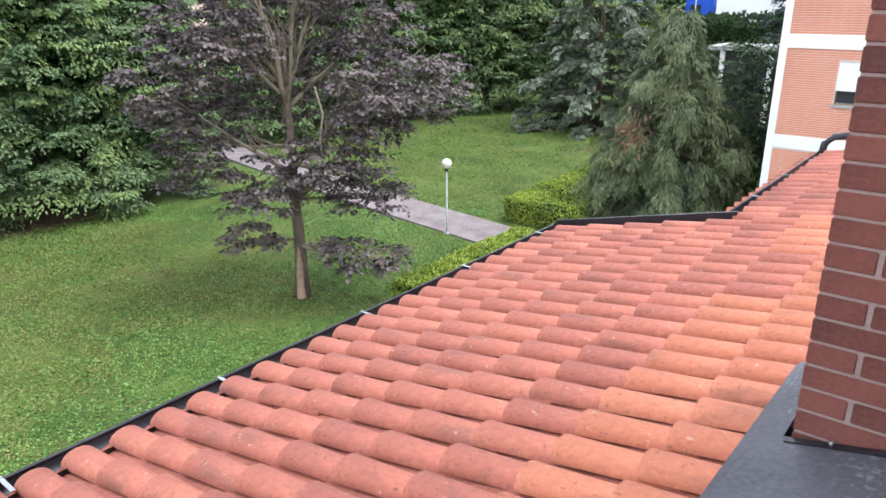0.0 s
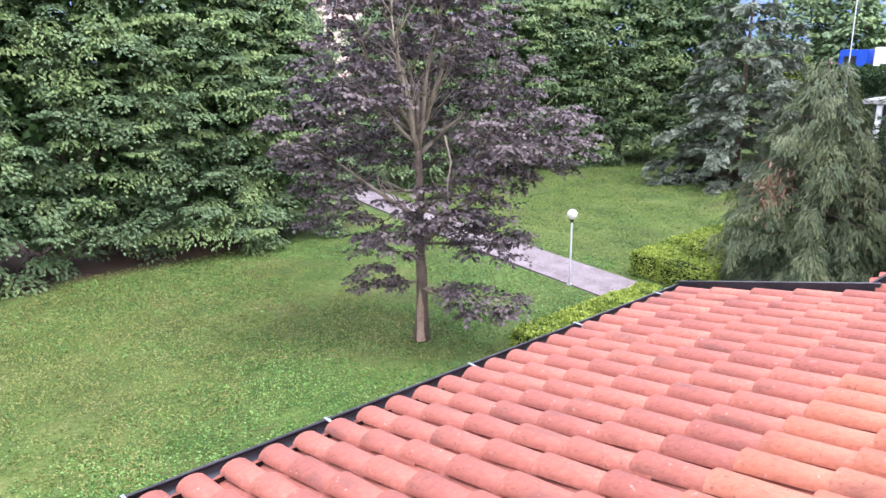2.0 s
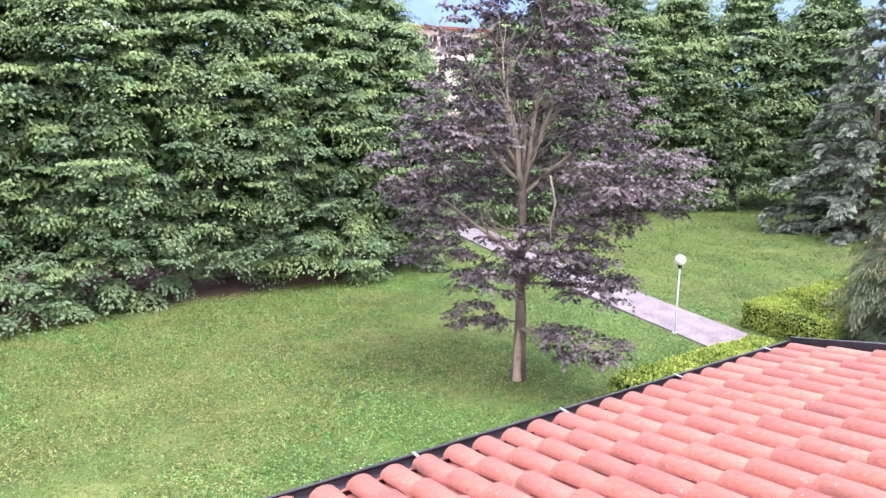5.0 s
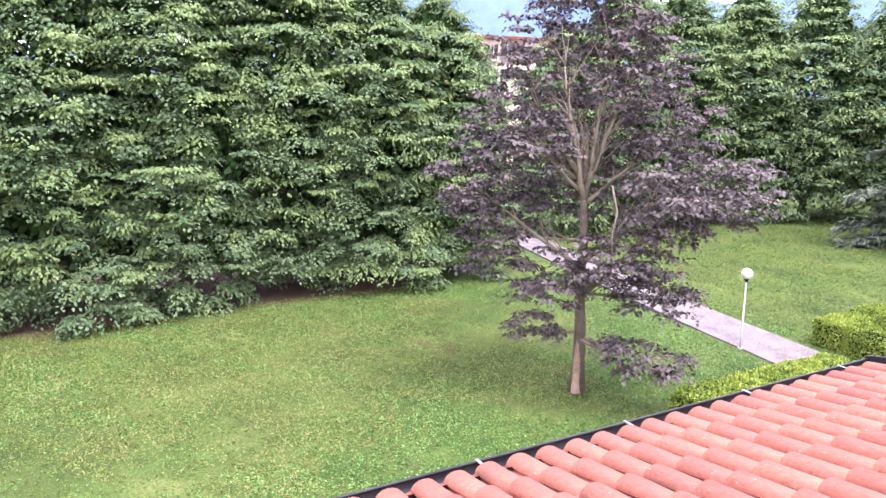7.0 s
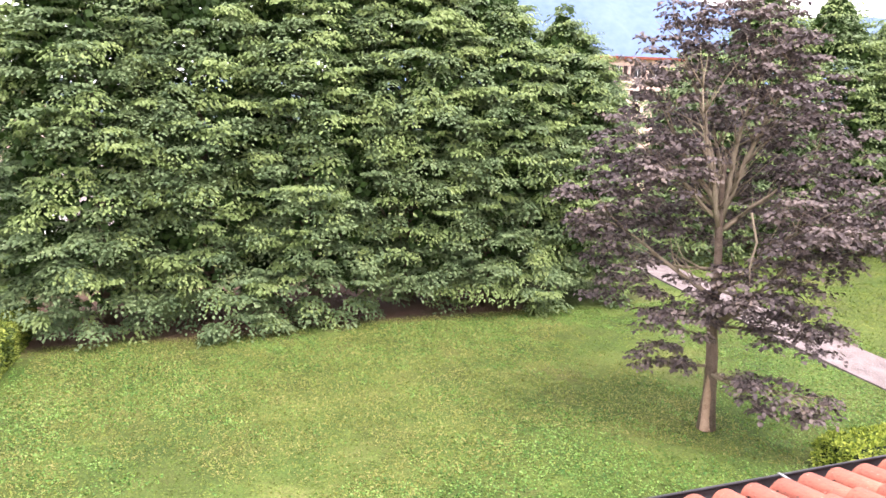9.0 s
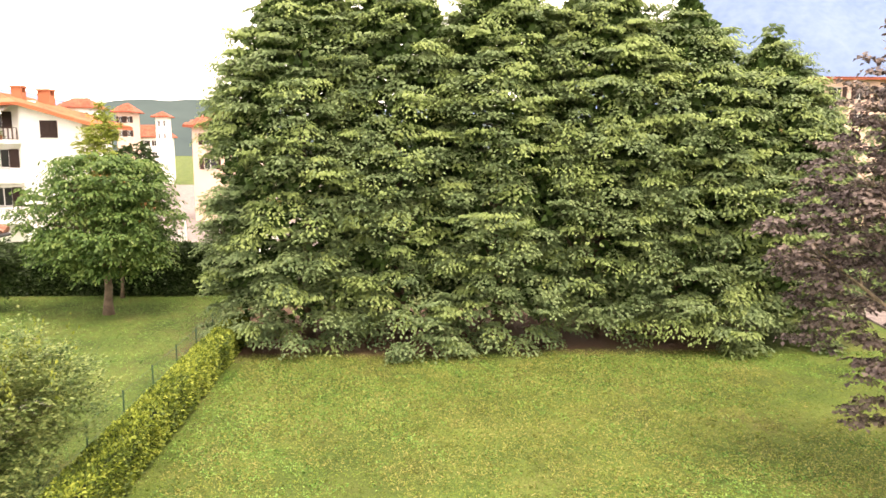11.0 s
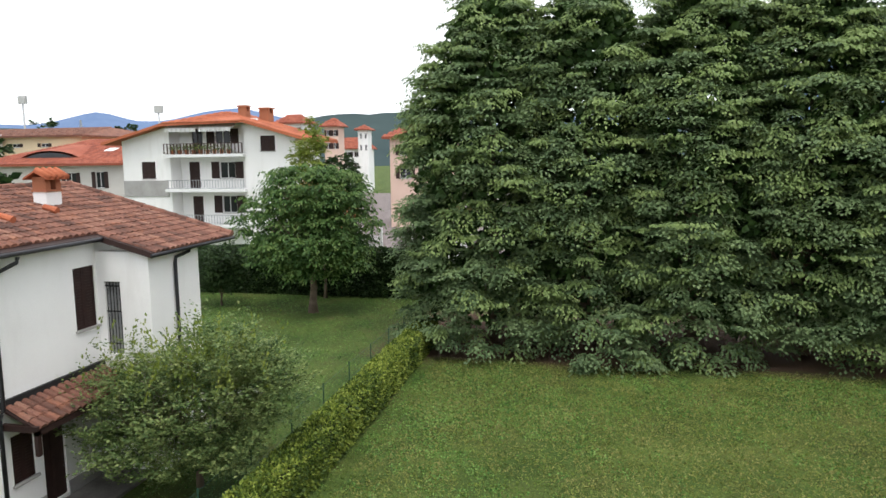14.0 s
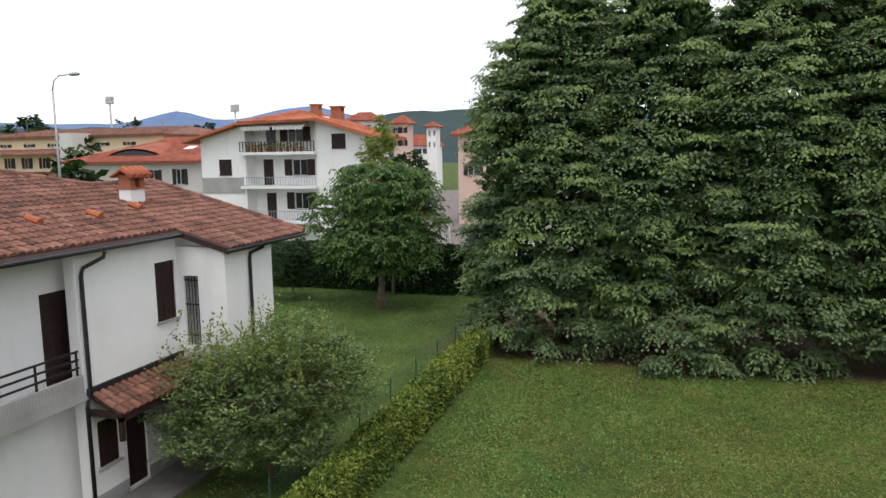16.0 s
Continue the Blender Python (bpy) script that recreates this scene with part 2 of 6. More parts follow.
def leaves(name, p, axis, face, length, width, material, parent=None, label="", fold=0.25):
    """One mesh of many folded leaves: base p, axis along the blade, face its upper side."""
    n = len(p)
    axis = unit(axis)
    side = unit(np.cross(axis, face))
    up = np.cross(side, axis)
    L, W = np.broadcast_to(length, n)[:, None], np.broadcast_to(width, n)[:, None]
    co = np.empty((n, 4, 3), np.float32)
    co[:, 0] = p
    co[:, 1] = p + axis * L * 0.5 + side * W * 0.5 + up * W * fold
    co[:, 2] = p + axis * L
    co[:, 3] = p + axis * L * 0.5 - side * W * 0.5 + up * W * fold
    me = bpy.data.meshes.new(name)
    me.vertices.add(n * 4)
    me.vertices.foreach_set("co", co.ravel())
    idx = (np.arange(n)[:, None] * 4 + np.array([0, 1, 2, 0, 2, 3])).ravel().astype(np.int32)
    me.loops.add(n * 6)
    me.loops.foreach_set("vertex_index", idx)
    me.polygons.add(n * 2)
    me.polygons.foreach_set("loop_start", np.arange(0, n * 6, 3, dtype=np.int32))
    me.polygons.foreach_set("loop_total", np.full(n * 2, 3, np.int32))
    me.materials.append(material)
    me.update(calc_edges=True)
    ob = new(name, me)
    if parent:
        ob.parent = parent
    if label:
        tagged(ob, label)
    return ob


def sprays(centre, out, per, reach, size, droop=0.5, spread=0.55, jitter=0.12):
    """Leaves along drooping shoots: centre and outward direction of each shoot. Returns base, axis, face, length and the place along the shoot of every leaf."""
    n = len(centre)
    flatout = out * np.array([1, 1, 0.35])
    shoot = unit(flatout + rng.normal(0, 0.28, (n, 3)))
    flat = unit(np.cross(shoot, [0, 0, 1.0]) + rng.normal(0, 0.12, (n, 3)))
    s = rng.random((n, per)) ** 0.8
    R = (reach * (0.6 + 0.8 * rng.random(n)))[:, None]
    sgn = rng.choice([-1.0, 1.0], (n, per))
    wide = sgn * rng.random((n, per)) * spread * (1.15 - 0.6 * s)
    p = centre[:, None] + shoot[:, None] * (s * R)[..., None] + flat[:, None] * (wide * R)[..., None]
    p[..., 2] -= droop * R * (s**2 * 0.75 + wide**2 * 0.7)
    p += rng.normal(0, jitter * reach, p.shape) * np.array([1, 1, 0.6])
    axis = shoot[:, None] * 0.9 + flat[:, None] * (wide * 1.3)[..., None] + rng.normal(0, 0.16, p.shape)
    axis[..., 2] -= droop * (0.45 + s * 0.6)
    face = np.array([0, 0, 0.8]) + 0.8 * out[:, None] * np.array([1, 1, 0.3]) + rng.normal(0, 0.15, p.shape)
    ln = size * (0.6 + 0.7 * rng.random((n, per)))
    return p.reshape(-1, 3), axis.reshape(-1, 3), face.reshape(-1, 3), ln.ravel(), s.ravel()


def lumps(p, scale, seed=0.0):
    """A smooth uneven field in about -1 to 1, from a few waves."""
    q = np.asarray(p) * scale
    a = np.zeros(len(q))
    r = np.random.default_rng(11 + int(seed))
    for _ in range(7):
        k, ph = r.normal(0, 1, 3), r.random() * 6.28
        a += np.sin(q @ k + ph)
    return a / 4.0


# ---------------------------------------------------------------- ground
def ground_material():
    m = mat("lawn", [(0.03, 0.055, 0.012), (0.05, 0.085, 0.017), (0.078, 0.105, 0.024), (0.115, 0.115, 0.04)], 0.4, 0.95, 0.9, 14, spec=0.2, bump_dist=0.05)
    n, l = m.node_tree.nodes, m.node_tree.links
    p = n["Principled BSDF"]
    grass = p.inputs["Base Color"].links[0].from_socket
    tc = n.new("ShaderNodeTexCoord")
    tone = grass
    for sc, lo, hi in ((0.3, 0.72, 1.28), (3.0, 0.85, 1.15), (26.0, 0.6, 1.4)):
        nz = n.new("ShaderNodeTexNoise")
        nz.inputs["Scale"].default_value, nz.inputs["Detail"].default_value = sc, 3
        l.new(tc.outputs["Object"], nz.inputs["Vector"])
        mr = n.new("ShaderNodeMapRange")
        mr.inputs["From Min"].default_value, mr.inputs["From Max"].default_value = 0.3, 0.7
        mr.inputs["To Min"].default_value, mr.inputs["To Max"].default_value = lo, hi
        l.new(nz.outputs["Fac"], mr.inputs["Value"])
        mu = n.new("ShaderNodeMix")
        mu.data_type, mu.blend_type = "RGBA", "MULTIPLY"
        mu.inputs["Factor"].default_value = 1.0
        l.new(tone, mu.inputs["A"])
        l.new(mr.outputs[0], mu.inputs["B"])
        tone = mu.outputs["Result"]
    grass = tone
    sep = n.new("ShaderNodeSeparateXYZ")
    l.new(tc.outputs["Object"], sep.inputs[0])
    wob = n.new("ShaderNodeTexNoise")
    wob.inputs["Scale"].default_value, wob.inputs["Detail"].default_value = 0.45, 6
    l.new(tc.outputs["Object"], wob.inputs["Vector"])
    # bare earth below the row of limes: x from -32 to -27, y from -9 to 20
    def band(sock, lo, hi, soft, amount):
        out = None
        for edge, sign in ((lo, 1), (hi, -1)):
            a = n.new("ShaderNodeMath")
            a.operation = "MULTIPLY_ADD"
            a.inputs[1].default_value, a.inputs[2].default_value = sign / soft, -sign * edge / soft
            l.new(sock, a.inputs[0])
            b = n.new("ShaderNodeMath")
            b.operation, b.inputs[1].default_value = "MULTIPLY_ADD", amount
            l.new(wob.outputs["Fac"], b.inputs[0])
            l.new(a.outputs[0], b.inputs[2])
            b.use_clamp = True
            if out is None:
                out = b
            else:
                c = n.new("ShaderNodeMath")
                c.operation = "MULTIPLY"
                l.new(out.outputs[0], c.inputs[0])
                l.new(b.outputs[0], c.inputs[1])
                out = c
        return out
    bx = band(sep.outputs["X"], -37.0, -30.3, 1.2, 3.0)
    by = band(sep.outputs["Y"], -9.0, 13.0, 2.0, 1.4)
    both = n.new("ShaderNodeMath")
    both.operation = "MULTIPLY"
    l.new(bx.outputs[0], both.inputs[0])
    l.new(by.outputs[0], both.inputs[1])
    worn = n.new("ShaderNodeTexNoise")
    worn.inputs["Scale"].default_value, worn.inputs["Detail"].default_value = 0.22, 5
    l.new(tc.outputs["Object"], worn.inputs["Vector"])
    wr = n.new("ShaderNodeMapRange")
    wr.inputs["From Min"].default_value, wr.inputs["From Max"].default_value = 0.60, 0.78
    wr.inputs["To Max"].default_value = 0.5
    l.new(worn.outputs["Fac"], wr.inputs["Value"])
    mx = n.new("ShaderNodeMath")
    mx.operation = "MAXIMUM"
    l.new(both.outputs[0], mx.inputs[0])
    l.new(wr.outputs[0], mx.inputs[1])
    mix = n.new("ShaderNodeMix")
    mix.data_type = "RGBA"
    mix.inputs["B"].default_value = (0.12, 0.072, 0.046, 1)
    l.new(mx.outputs[0], mix.inputs["Factor"])
    l.new(grass, mix.inputs["A"])
    l.new(mix.outputs["Result"], p.inputs["Base Color"])
    return m


M["lawn"] = ground_material()


def ground_sheet():
    xs = [-4500, -1500, -500, -150, -90] + [-60 + 2 * i for i in range(41)] + [60, 150, 500, 1500, 4500]
    ys = [-4500, -1500, -500, -150, -70] + [-40 + 2 * i for i in range(56)] + [120, 250, 500, 1500, 4500]
    V, F = [], []
    for y in ys:
        for x in xs:
            near = 1.0 if -60 <= x <= 20 and -40 <= y <= 70 else 0.0
            V.append((x, y, near * 0.05 * (math.sin(x * 0.5) * math.cos(y * 0.43) - 1)))
    w = len(xs)
    for j in range(len(ys) - 1):
        for i in range(w - 1):
            F.append((j * w + i, j * w + i + 1, (j + 1) * w + i + 1, (j + 1) * w + i))
    ob = obj("ground", V, F, M["lawn"], smooth=True)
    return tagged(ob, "mown green lawn with clover and worn patches", "lawn", kind="structure")


ground_sheet()


def ribbon(name, line, width, z, material, label, category):
    V, F = [], []
    for i, (x, y) in enumerate(line):
        a, b = Vector(line[max(0, i - 1)]), Vector(line[min(len(line) - 1, i + 1)])
        d = (b - a).normalized()
        s = Vector((-d.y, d.x)) * width / 2
        for k in (-1, 1):
            for h in (z - 0.15, z):
                V.append((x + k * s.x, y + k * s.y, h))
    for i in range(len(line) - 1):
        o, q = 4 * i, 4 * i + 4
        F += [(o + 1, o + 3, q + 3, q + 1), (o, o + 1, q + 1, q), (o + 3, o + 2, q + 2, q + 3)]
    return tagged(obj(name, V, F, material), label, category, kind="structure")


ribbon("path", [(-9.0, 20.5), (-11.5, 20.85), (-14.7, 21.25), (-17.5, 21.62), (-20.1, 22.0), (-24.6, 22.75), (-28, 23.35), (-31.5, 24.0), (-36, 24.9), (-44, 26.5)], 2.3, 0.03, M["path"], "grey gravelly footpath through the lawn", "footpath")


# ---------------------------------------------------------------- plants
def tree_wood(parent, base, height, r0, limbs, bark, lean=(0, 0), trunk_bark=None, seed=1):
    """Trunk and limbs. limbs: (start height, yaw, rise, length). Returns points along the outer wood for the leaves."""
    r = random.Random(seed)
    x, y, z = base
    n = 7
    pts, rad = [], []
    for i in range(n + 1):
        f = i / n
        pts.append((x + lean[0] * f + r.uniform(-0.05, 0.05), y + lean[1] * f + r.uniform(-0.05, 0.05), z - 0.1 + (height + 0.1) * f))
        rad.append(r0 * (1.35 if i == 0 else 1 - 0.7 * f))
    tube("trunk", pts, rad, trunk_bark or bark, parent, sides=10)
    ends = []
    TV, TF = [], []
    for h, yaw, rise, length in limbs:
        f = min(1, max(0, h / height))
        p = Vector((x + lean[0] * f, y + lean[1] * f, z + h))
        d = Vector((math.cos(radians(yaw)) * math.cos(radians(rise)), math.sin(radians(yaw)) * math.cos(radians(rise)), math.sin(radians(rise))))
        V, F = [], []
        path, q = [p.copy()], p.copy()
        for k in range(6):
            d = (d + Vector((r.uniform(-0.14, 0.14), r.uniform(-0.14, 0.14), r.uniform(-0.06, 0.12)))).normalized()
            q = q + d * length / 6
            path.append(q.copy())
        rr = r0 * 0.42 * min(1.0, 0.4 + length / 6)
        tube_data(V, F, path, [rr * (1 - 0.14 * k) for k in range(7)], 6)
        for k in range(1, 7):
            for _ in range(3):
                e = (d + Vector((r.uniform(-0.9, 0.9), r.uniform(-0.9, 0.9), r.uniform(-0.35, 0.6)))).normalized()
                s, tw = path[k].copy(), [path[k].copy()]
                ln = length * r.uniform(0.18, 0.42)
                for m_ in range(3):
                    e = (e + Vector((r.uniform(-0.25, 0.25), r.uniform(-0.25, 0.25), r.uniform(-0.15, 0.2)))).normalized()
                    s = s + e * ln / 3
                    tw.append(s.copy())
                    ends.append((s.copy(), e.copy()))
                tube_data(TV, TF, tw, [rr * 0.3, rr * 0.2, rr * 0.13, 0.004], 3)
            if k == 6:
                ends.append((path[k].copy(), d.copy()))
        obj("limb", V, F, bark, parent, smooth=True)
    tagged(obj("fine_branching", TV, TF, bark, parent, smooth=True), kind="stuff")
    return ends


def crown_shell(centre, prof, count, seed, bump=0.5, bump_scale=0.8, squash=(1, 1)):
    """Points on an uneven crown: prof gives (height, radius). Returns points and outward directions."""
    r = np.random.default_rng(seed)
    hs, rs = np.array(prof).T
    z = np.interp(np.cumsum(np.ones(4000)) / 4000, np.cumsum(rs_fine := np.interp(np.linspace(hs[0], hs[-1], 4000), hs, rs) + 0.3) / np.sum(rs_fine), np.linspace(hs[0], hs[-1], 4000))
    zz = z[r.integers(0, 4000, count)]
    th = r.random(count) * 2 * np.pi
    rad = np.interp(zz, hs, rs)
    slope = np.interp(zz + 0.3, hs, rs) - np.interp(zz - 0.3, hs, rs)
    out = unit(np.stack([np.cos(th), np.sin(th), -slope / 0.6 * np.ones(count)], -1))
    p = np.stack([np.cos(th) * rad * squash[0], np.sin(th) * rad * squash[1], zz], -1) + np.array(centre)
    depth = r.random(count) ** 2.2 * 0.9
    p += out * (bump * lumps(p, bump_scale, seed % 3) - depth)[:, None]
    return p, out


def thinned(p, out, gap, turn=None):
    """One point in each cell of a grid, which may be turned, so that bunches of leaves stand apart."""
    key = np.floor((p if turn is None else p @ np.array(turn.to_matrix())) / gap).astype(int)
    _, first = np.unique(key, axis=0, return_index=True)
    return p[first], out[first]


def bunches(p, out, shoots, per, reach, size, droop=0.8, back=0.45):
    """Drooping fans of shoots from points a little inside the crown."""
    n = len(p)
    c = np.repeat(p - out * back + rng.normal(0, 0.12, p.shape), shoots, 0)
    o = np.repeat(out * np.array([1, 1, 0.4]), shoots, 0)
    side = unit(np.cross(o, [0, 0, 1.0]))
    d = unit(unit(o) + side * rng.uniform(-1.0, 1.0, (n * shoots, 1)) + np.array([0, 0, 1.0]) * rng.uniform(-0.1, 0.35, (n * shoots, 1)))
    c = c + rng.normal(0, 0.14, c.shape) * np.array([1, 1, 0.7])
    return sprays(c, d, per, reach, size, droop=droop, spread=0.42, jitter=0.06)


def boughs(p, out, fingers, per, reach, size, droop=0.55, rise=0.15, spread=1.0, lift=0.25, hang=0.5, rough=0.26, fill=0.0, tilt=0.0):
    """Leafy bough ends: from each point a fan of shoots that arch outwards, with leaves on both sides.
    Returns base, axis, face, length, place along the shoot and number of the bough of every leaf."""
    n = len(p)
    az = np.arctan2(out[:, 1], out[:, 0])[:, None] + np.linspace(-1, 1, fingers) * spread + rng.normal(0, 0.17, (n, fingers))
    R = reach * rng.uniform(0.7, 1.25, (n, 1)) * (1 - 0.35 * np.abs(np.linspace(-1, 1, fingers)) ** 1.5) * rng.uniform(0.75, 1.15, (n, fingers))
    up = rise * rng.uniform(-0.3, 1.5, (n, 1)) + lift * out[:, 2:] + rng.normal(0, tilt, (n, 1)) + rng.normal(0, 0.14, (n, fingers))
    s = np.tile((np.arange(per) + 0.5) / per, (n, fingers, 1)) ** 0.85
    s = np.clip(s + rng.normal(0, 0.03, s.shape), 0.05, 1.03)
    sgn = np.where(np.arange(per) % 2, 1.0, -1.0) * np.ones_like(s)
    d = np.stack([np.cos(az), np.sin(az), np.zeros_like(az)], -1)[:, :, None]
    side = np.stack([-np.sin(az), np.cos(az), np.zeros_like(az)], -1)[:, :, None]
    z = np.array([0, 0, 1.0])
    q = p[:, None, None] + d * (s * R[..., None])[..., None] + z * ((up[..., None] * s - droop * s * s) * R[..., None])[..., None]
    q = q + side * (sgn * (size * 0.3 + fill * R[..., None] * (0.3 + s)) * rng.random(s.shape))[..., None] + rng.normal(0, size * 0.22, q.shape)
    axis = d * 0.75 + side * (sgn * 0.7 * (1.05 - 0.6 * s))[..., None] - z * (hang * (0.5 + 0.8 * s))[..., None] + rng.normal(0, 0.2, q.shape)
    face = z + d * 0.5 + rng.normal(0, rough, q.shape)
    ln = size * (0.65 + 0.6 * rng.random(s.shape))
    num = np.broadcast_to(np.arange(n)[:, None, None], s.shape)
    return q.reshape(-1, 3), axis.reshape(-1, 3), face.reshape(-1, 3), ln.ravel(), s.ravel(), num.ravel()


def lime_tree(x, y, prof, seed, count, others=(), squash=(1, 1), label="", per=25, gap=1.02, fill=8500, size=0.162, fingers=7):
    t = thing("lime_tree", label or "tall lime tree in full green leaf, branches down to the ground", "tree", "row of limes")
    top = prof[-1][0]
    tree_wood(t, (x, y, 0), top * 0.9, 0.24, [(1.2 + 0.75 * i, 137 * i + seed * 40, 25 - i, max(1.0, 4.0 - 0.24 * i)) for i in range(12)], M["bark"], seed=seed)
    p, out = crown_shell((x, y, 0), prof, count, seed, 0.95, np.array([0.8, 0.8, 1.3]), squash)
    skirt = 0.3 + 0.6 * lumps(p * np.array([1, 1, 0]), 1.1, seed)
    keep = p[:, 2] > np.maximum(0.3, skirt)
    hs, rs = np.array(prof).T
    for ox, oy, oprof in others:
        oh, orr = np.array(oprof).T
        d = np.hypot((p[:, 0] - ox) / squash[0], (p[:, 1] - oy) / squash[1])
        keep &= d > np.interp(p[:, 2], oh, orr) - 1.7
    p, out = p[keep], out[keep]
    p, out = thinned(p, out, gap * 0.95, Euler((0.6 + seed, 0.9, 0.4 * seed)))
    p = p + out * rng.uniform(-1.0, 0.25, (len(p), 1)) + rng.normal(0, 0.2, p.shape) + np.array([0, 0, 1.0]) * rng.uniform(-0.6, 0.6, (len(p), 1))
    far = np.hypot(p[:, 0] - x, p[:, 1] - y) / (np.interp(p[:, 2], hs, rs) - 0.25)
    p[:, :2] = np.array([x, y]) + (p[:, :2] - np.array([x, y])) / np.maximum(far, 1)[:, None]
    low = np.clip((3.2 - p[:, 2]) / 2.0, 0, 1) * lumps(p * np.array([1, 1, 0]), 1.4, seed + 3)
    p = p + out * (1.1 * low - 0.5 + 0.55 * np.clip((2.6 - p[:, 2]) / 1.6, 0, 1))[:, None]
    fine = out[:, 0] > -0.35
    reach = gap * 0.9
    a = boughs(p[fine], out[fine], fingers, per, reach, size, droop=0.42, spread=1.5, hang=0.42, rough=0.24, fill=0.26, tilt=0.42)
    b = boughs(p[~fine], out[~fine], 3, max(4, per // 3), reach, size * 1.8)
    pale = np.concatenate([rng.random(fine.sum()) < 0.26 + 0.024 * p[fine, 2], np.zeros((~fine).sum(), bool)])
    b = list(b)
    b[5] = b[5] + fine.sum()
    a = [np.concatenate(v) for v in zip(a, b)]
    young = pale[a[5]] & (a[4] > rng.uniform(0.15, 0.5, len(a[4])))
    old = ~young
    leaves("crown", a[0][old], a[1][old], a[2][old], a[3][old], a[3][old] * 0.72, M["lime"], t)
    leaves("pale_foliage", a[0][young], a[1][young] - np.array([0, 0, 0.25]), a[2][young], a[3][young] * 1.05, a[3][young] * 0.6, M["bract"], t, "pale green young leaves at the shoot tips")
    # inner leaves, the crown's shade painted into their dark green
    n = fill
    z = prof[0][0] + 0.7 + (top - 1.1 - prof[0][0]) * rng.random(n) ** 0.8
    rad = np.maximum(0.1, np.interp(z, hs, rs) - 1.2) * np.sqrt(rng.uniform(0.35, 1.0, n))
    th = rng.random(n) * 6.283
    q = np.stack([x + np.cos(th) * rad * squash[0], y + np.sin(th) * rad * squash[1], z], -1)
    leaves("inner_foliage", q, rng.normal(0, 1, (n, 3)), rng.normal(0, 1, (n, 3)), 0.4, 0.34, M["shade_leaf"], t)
    return t


PROF = [(0.5, 3.4), (1.4, 4.2), (3.0, 4.5), (6.0, 4.7), (9.0, 4.5), (12.0, 3.9), (14.5, 2.9), (16.3, 1.6), (17.2, 0.4)]
PROF_B = [(0.5, 3.1), (1.4, 3.8), (3.0, 4.2), (6.0, 4.3), (8.5, 3.9), (10.8, 3.1), (12.6, 1.8), (13.6, 0.5)]
PROF_C = [(0.5, 3.3), (1.4, 4.0), (3.0, 4.4), (6.0, 4.6), (9.0, 4.3), (11.5, 3.6), (13.6, 2.5), (15.0, 1.2), (15.7, 0.4)]
LIMES = [(-32.4, -4.6, PROF), (-32.6, -0.4, PROF), (-32.3, 4.2, PROF), (-32.6, 8.8, PROF), (-32.3, 12.6, PROF_C), (-31.9, 16.2, PROF_B)]
for i, (lx, ly, lp) in enumerate(LIMES):
    lime_tree(lx, ly, lp, 20 + i, 4200, [o for j, o in enumerate(LIMES) if j != i and abs(j - i) == 1])
FAR_LIMES = [(-38.5, 29.5, PROF_B), (-39.0, 34.5, PROF), (-38.5, 39.5, PROF), (-37.0, 44.5, PROF), (-34.5, 49.0, PROF), (-30.5, 53.0, PROF)]
for i, (lx, ly, lp) in enumerate(FAR_LIMES):
    lime_tree(lx, ly, lp, 40 + i, 3600, [o for j, o in enumerate(FAR_LIMES) if j != i and abs(j - i) == 1], label="lime tree in dark green leaf behind the far lawn", per=14, gap=1.25, fill=7000, size=0.23, fingers=5)


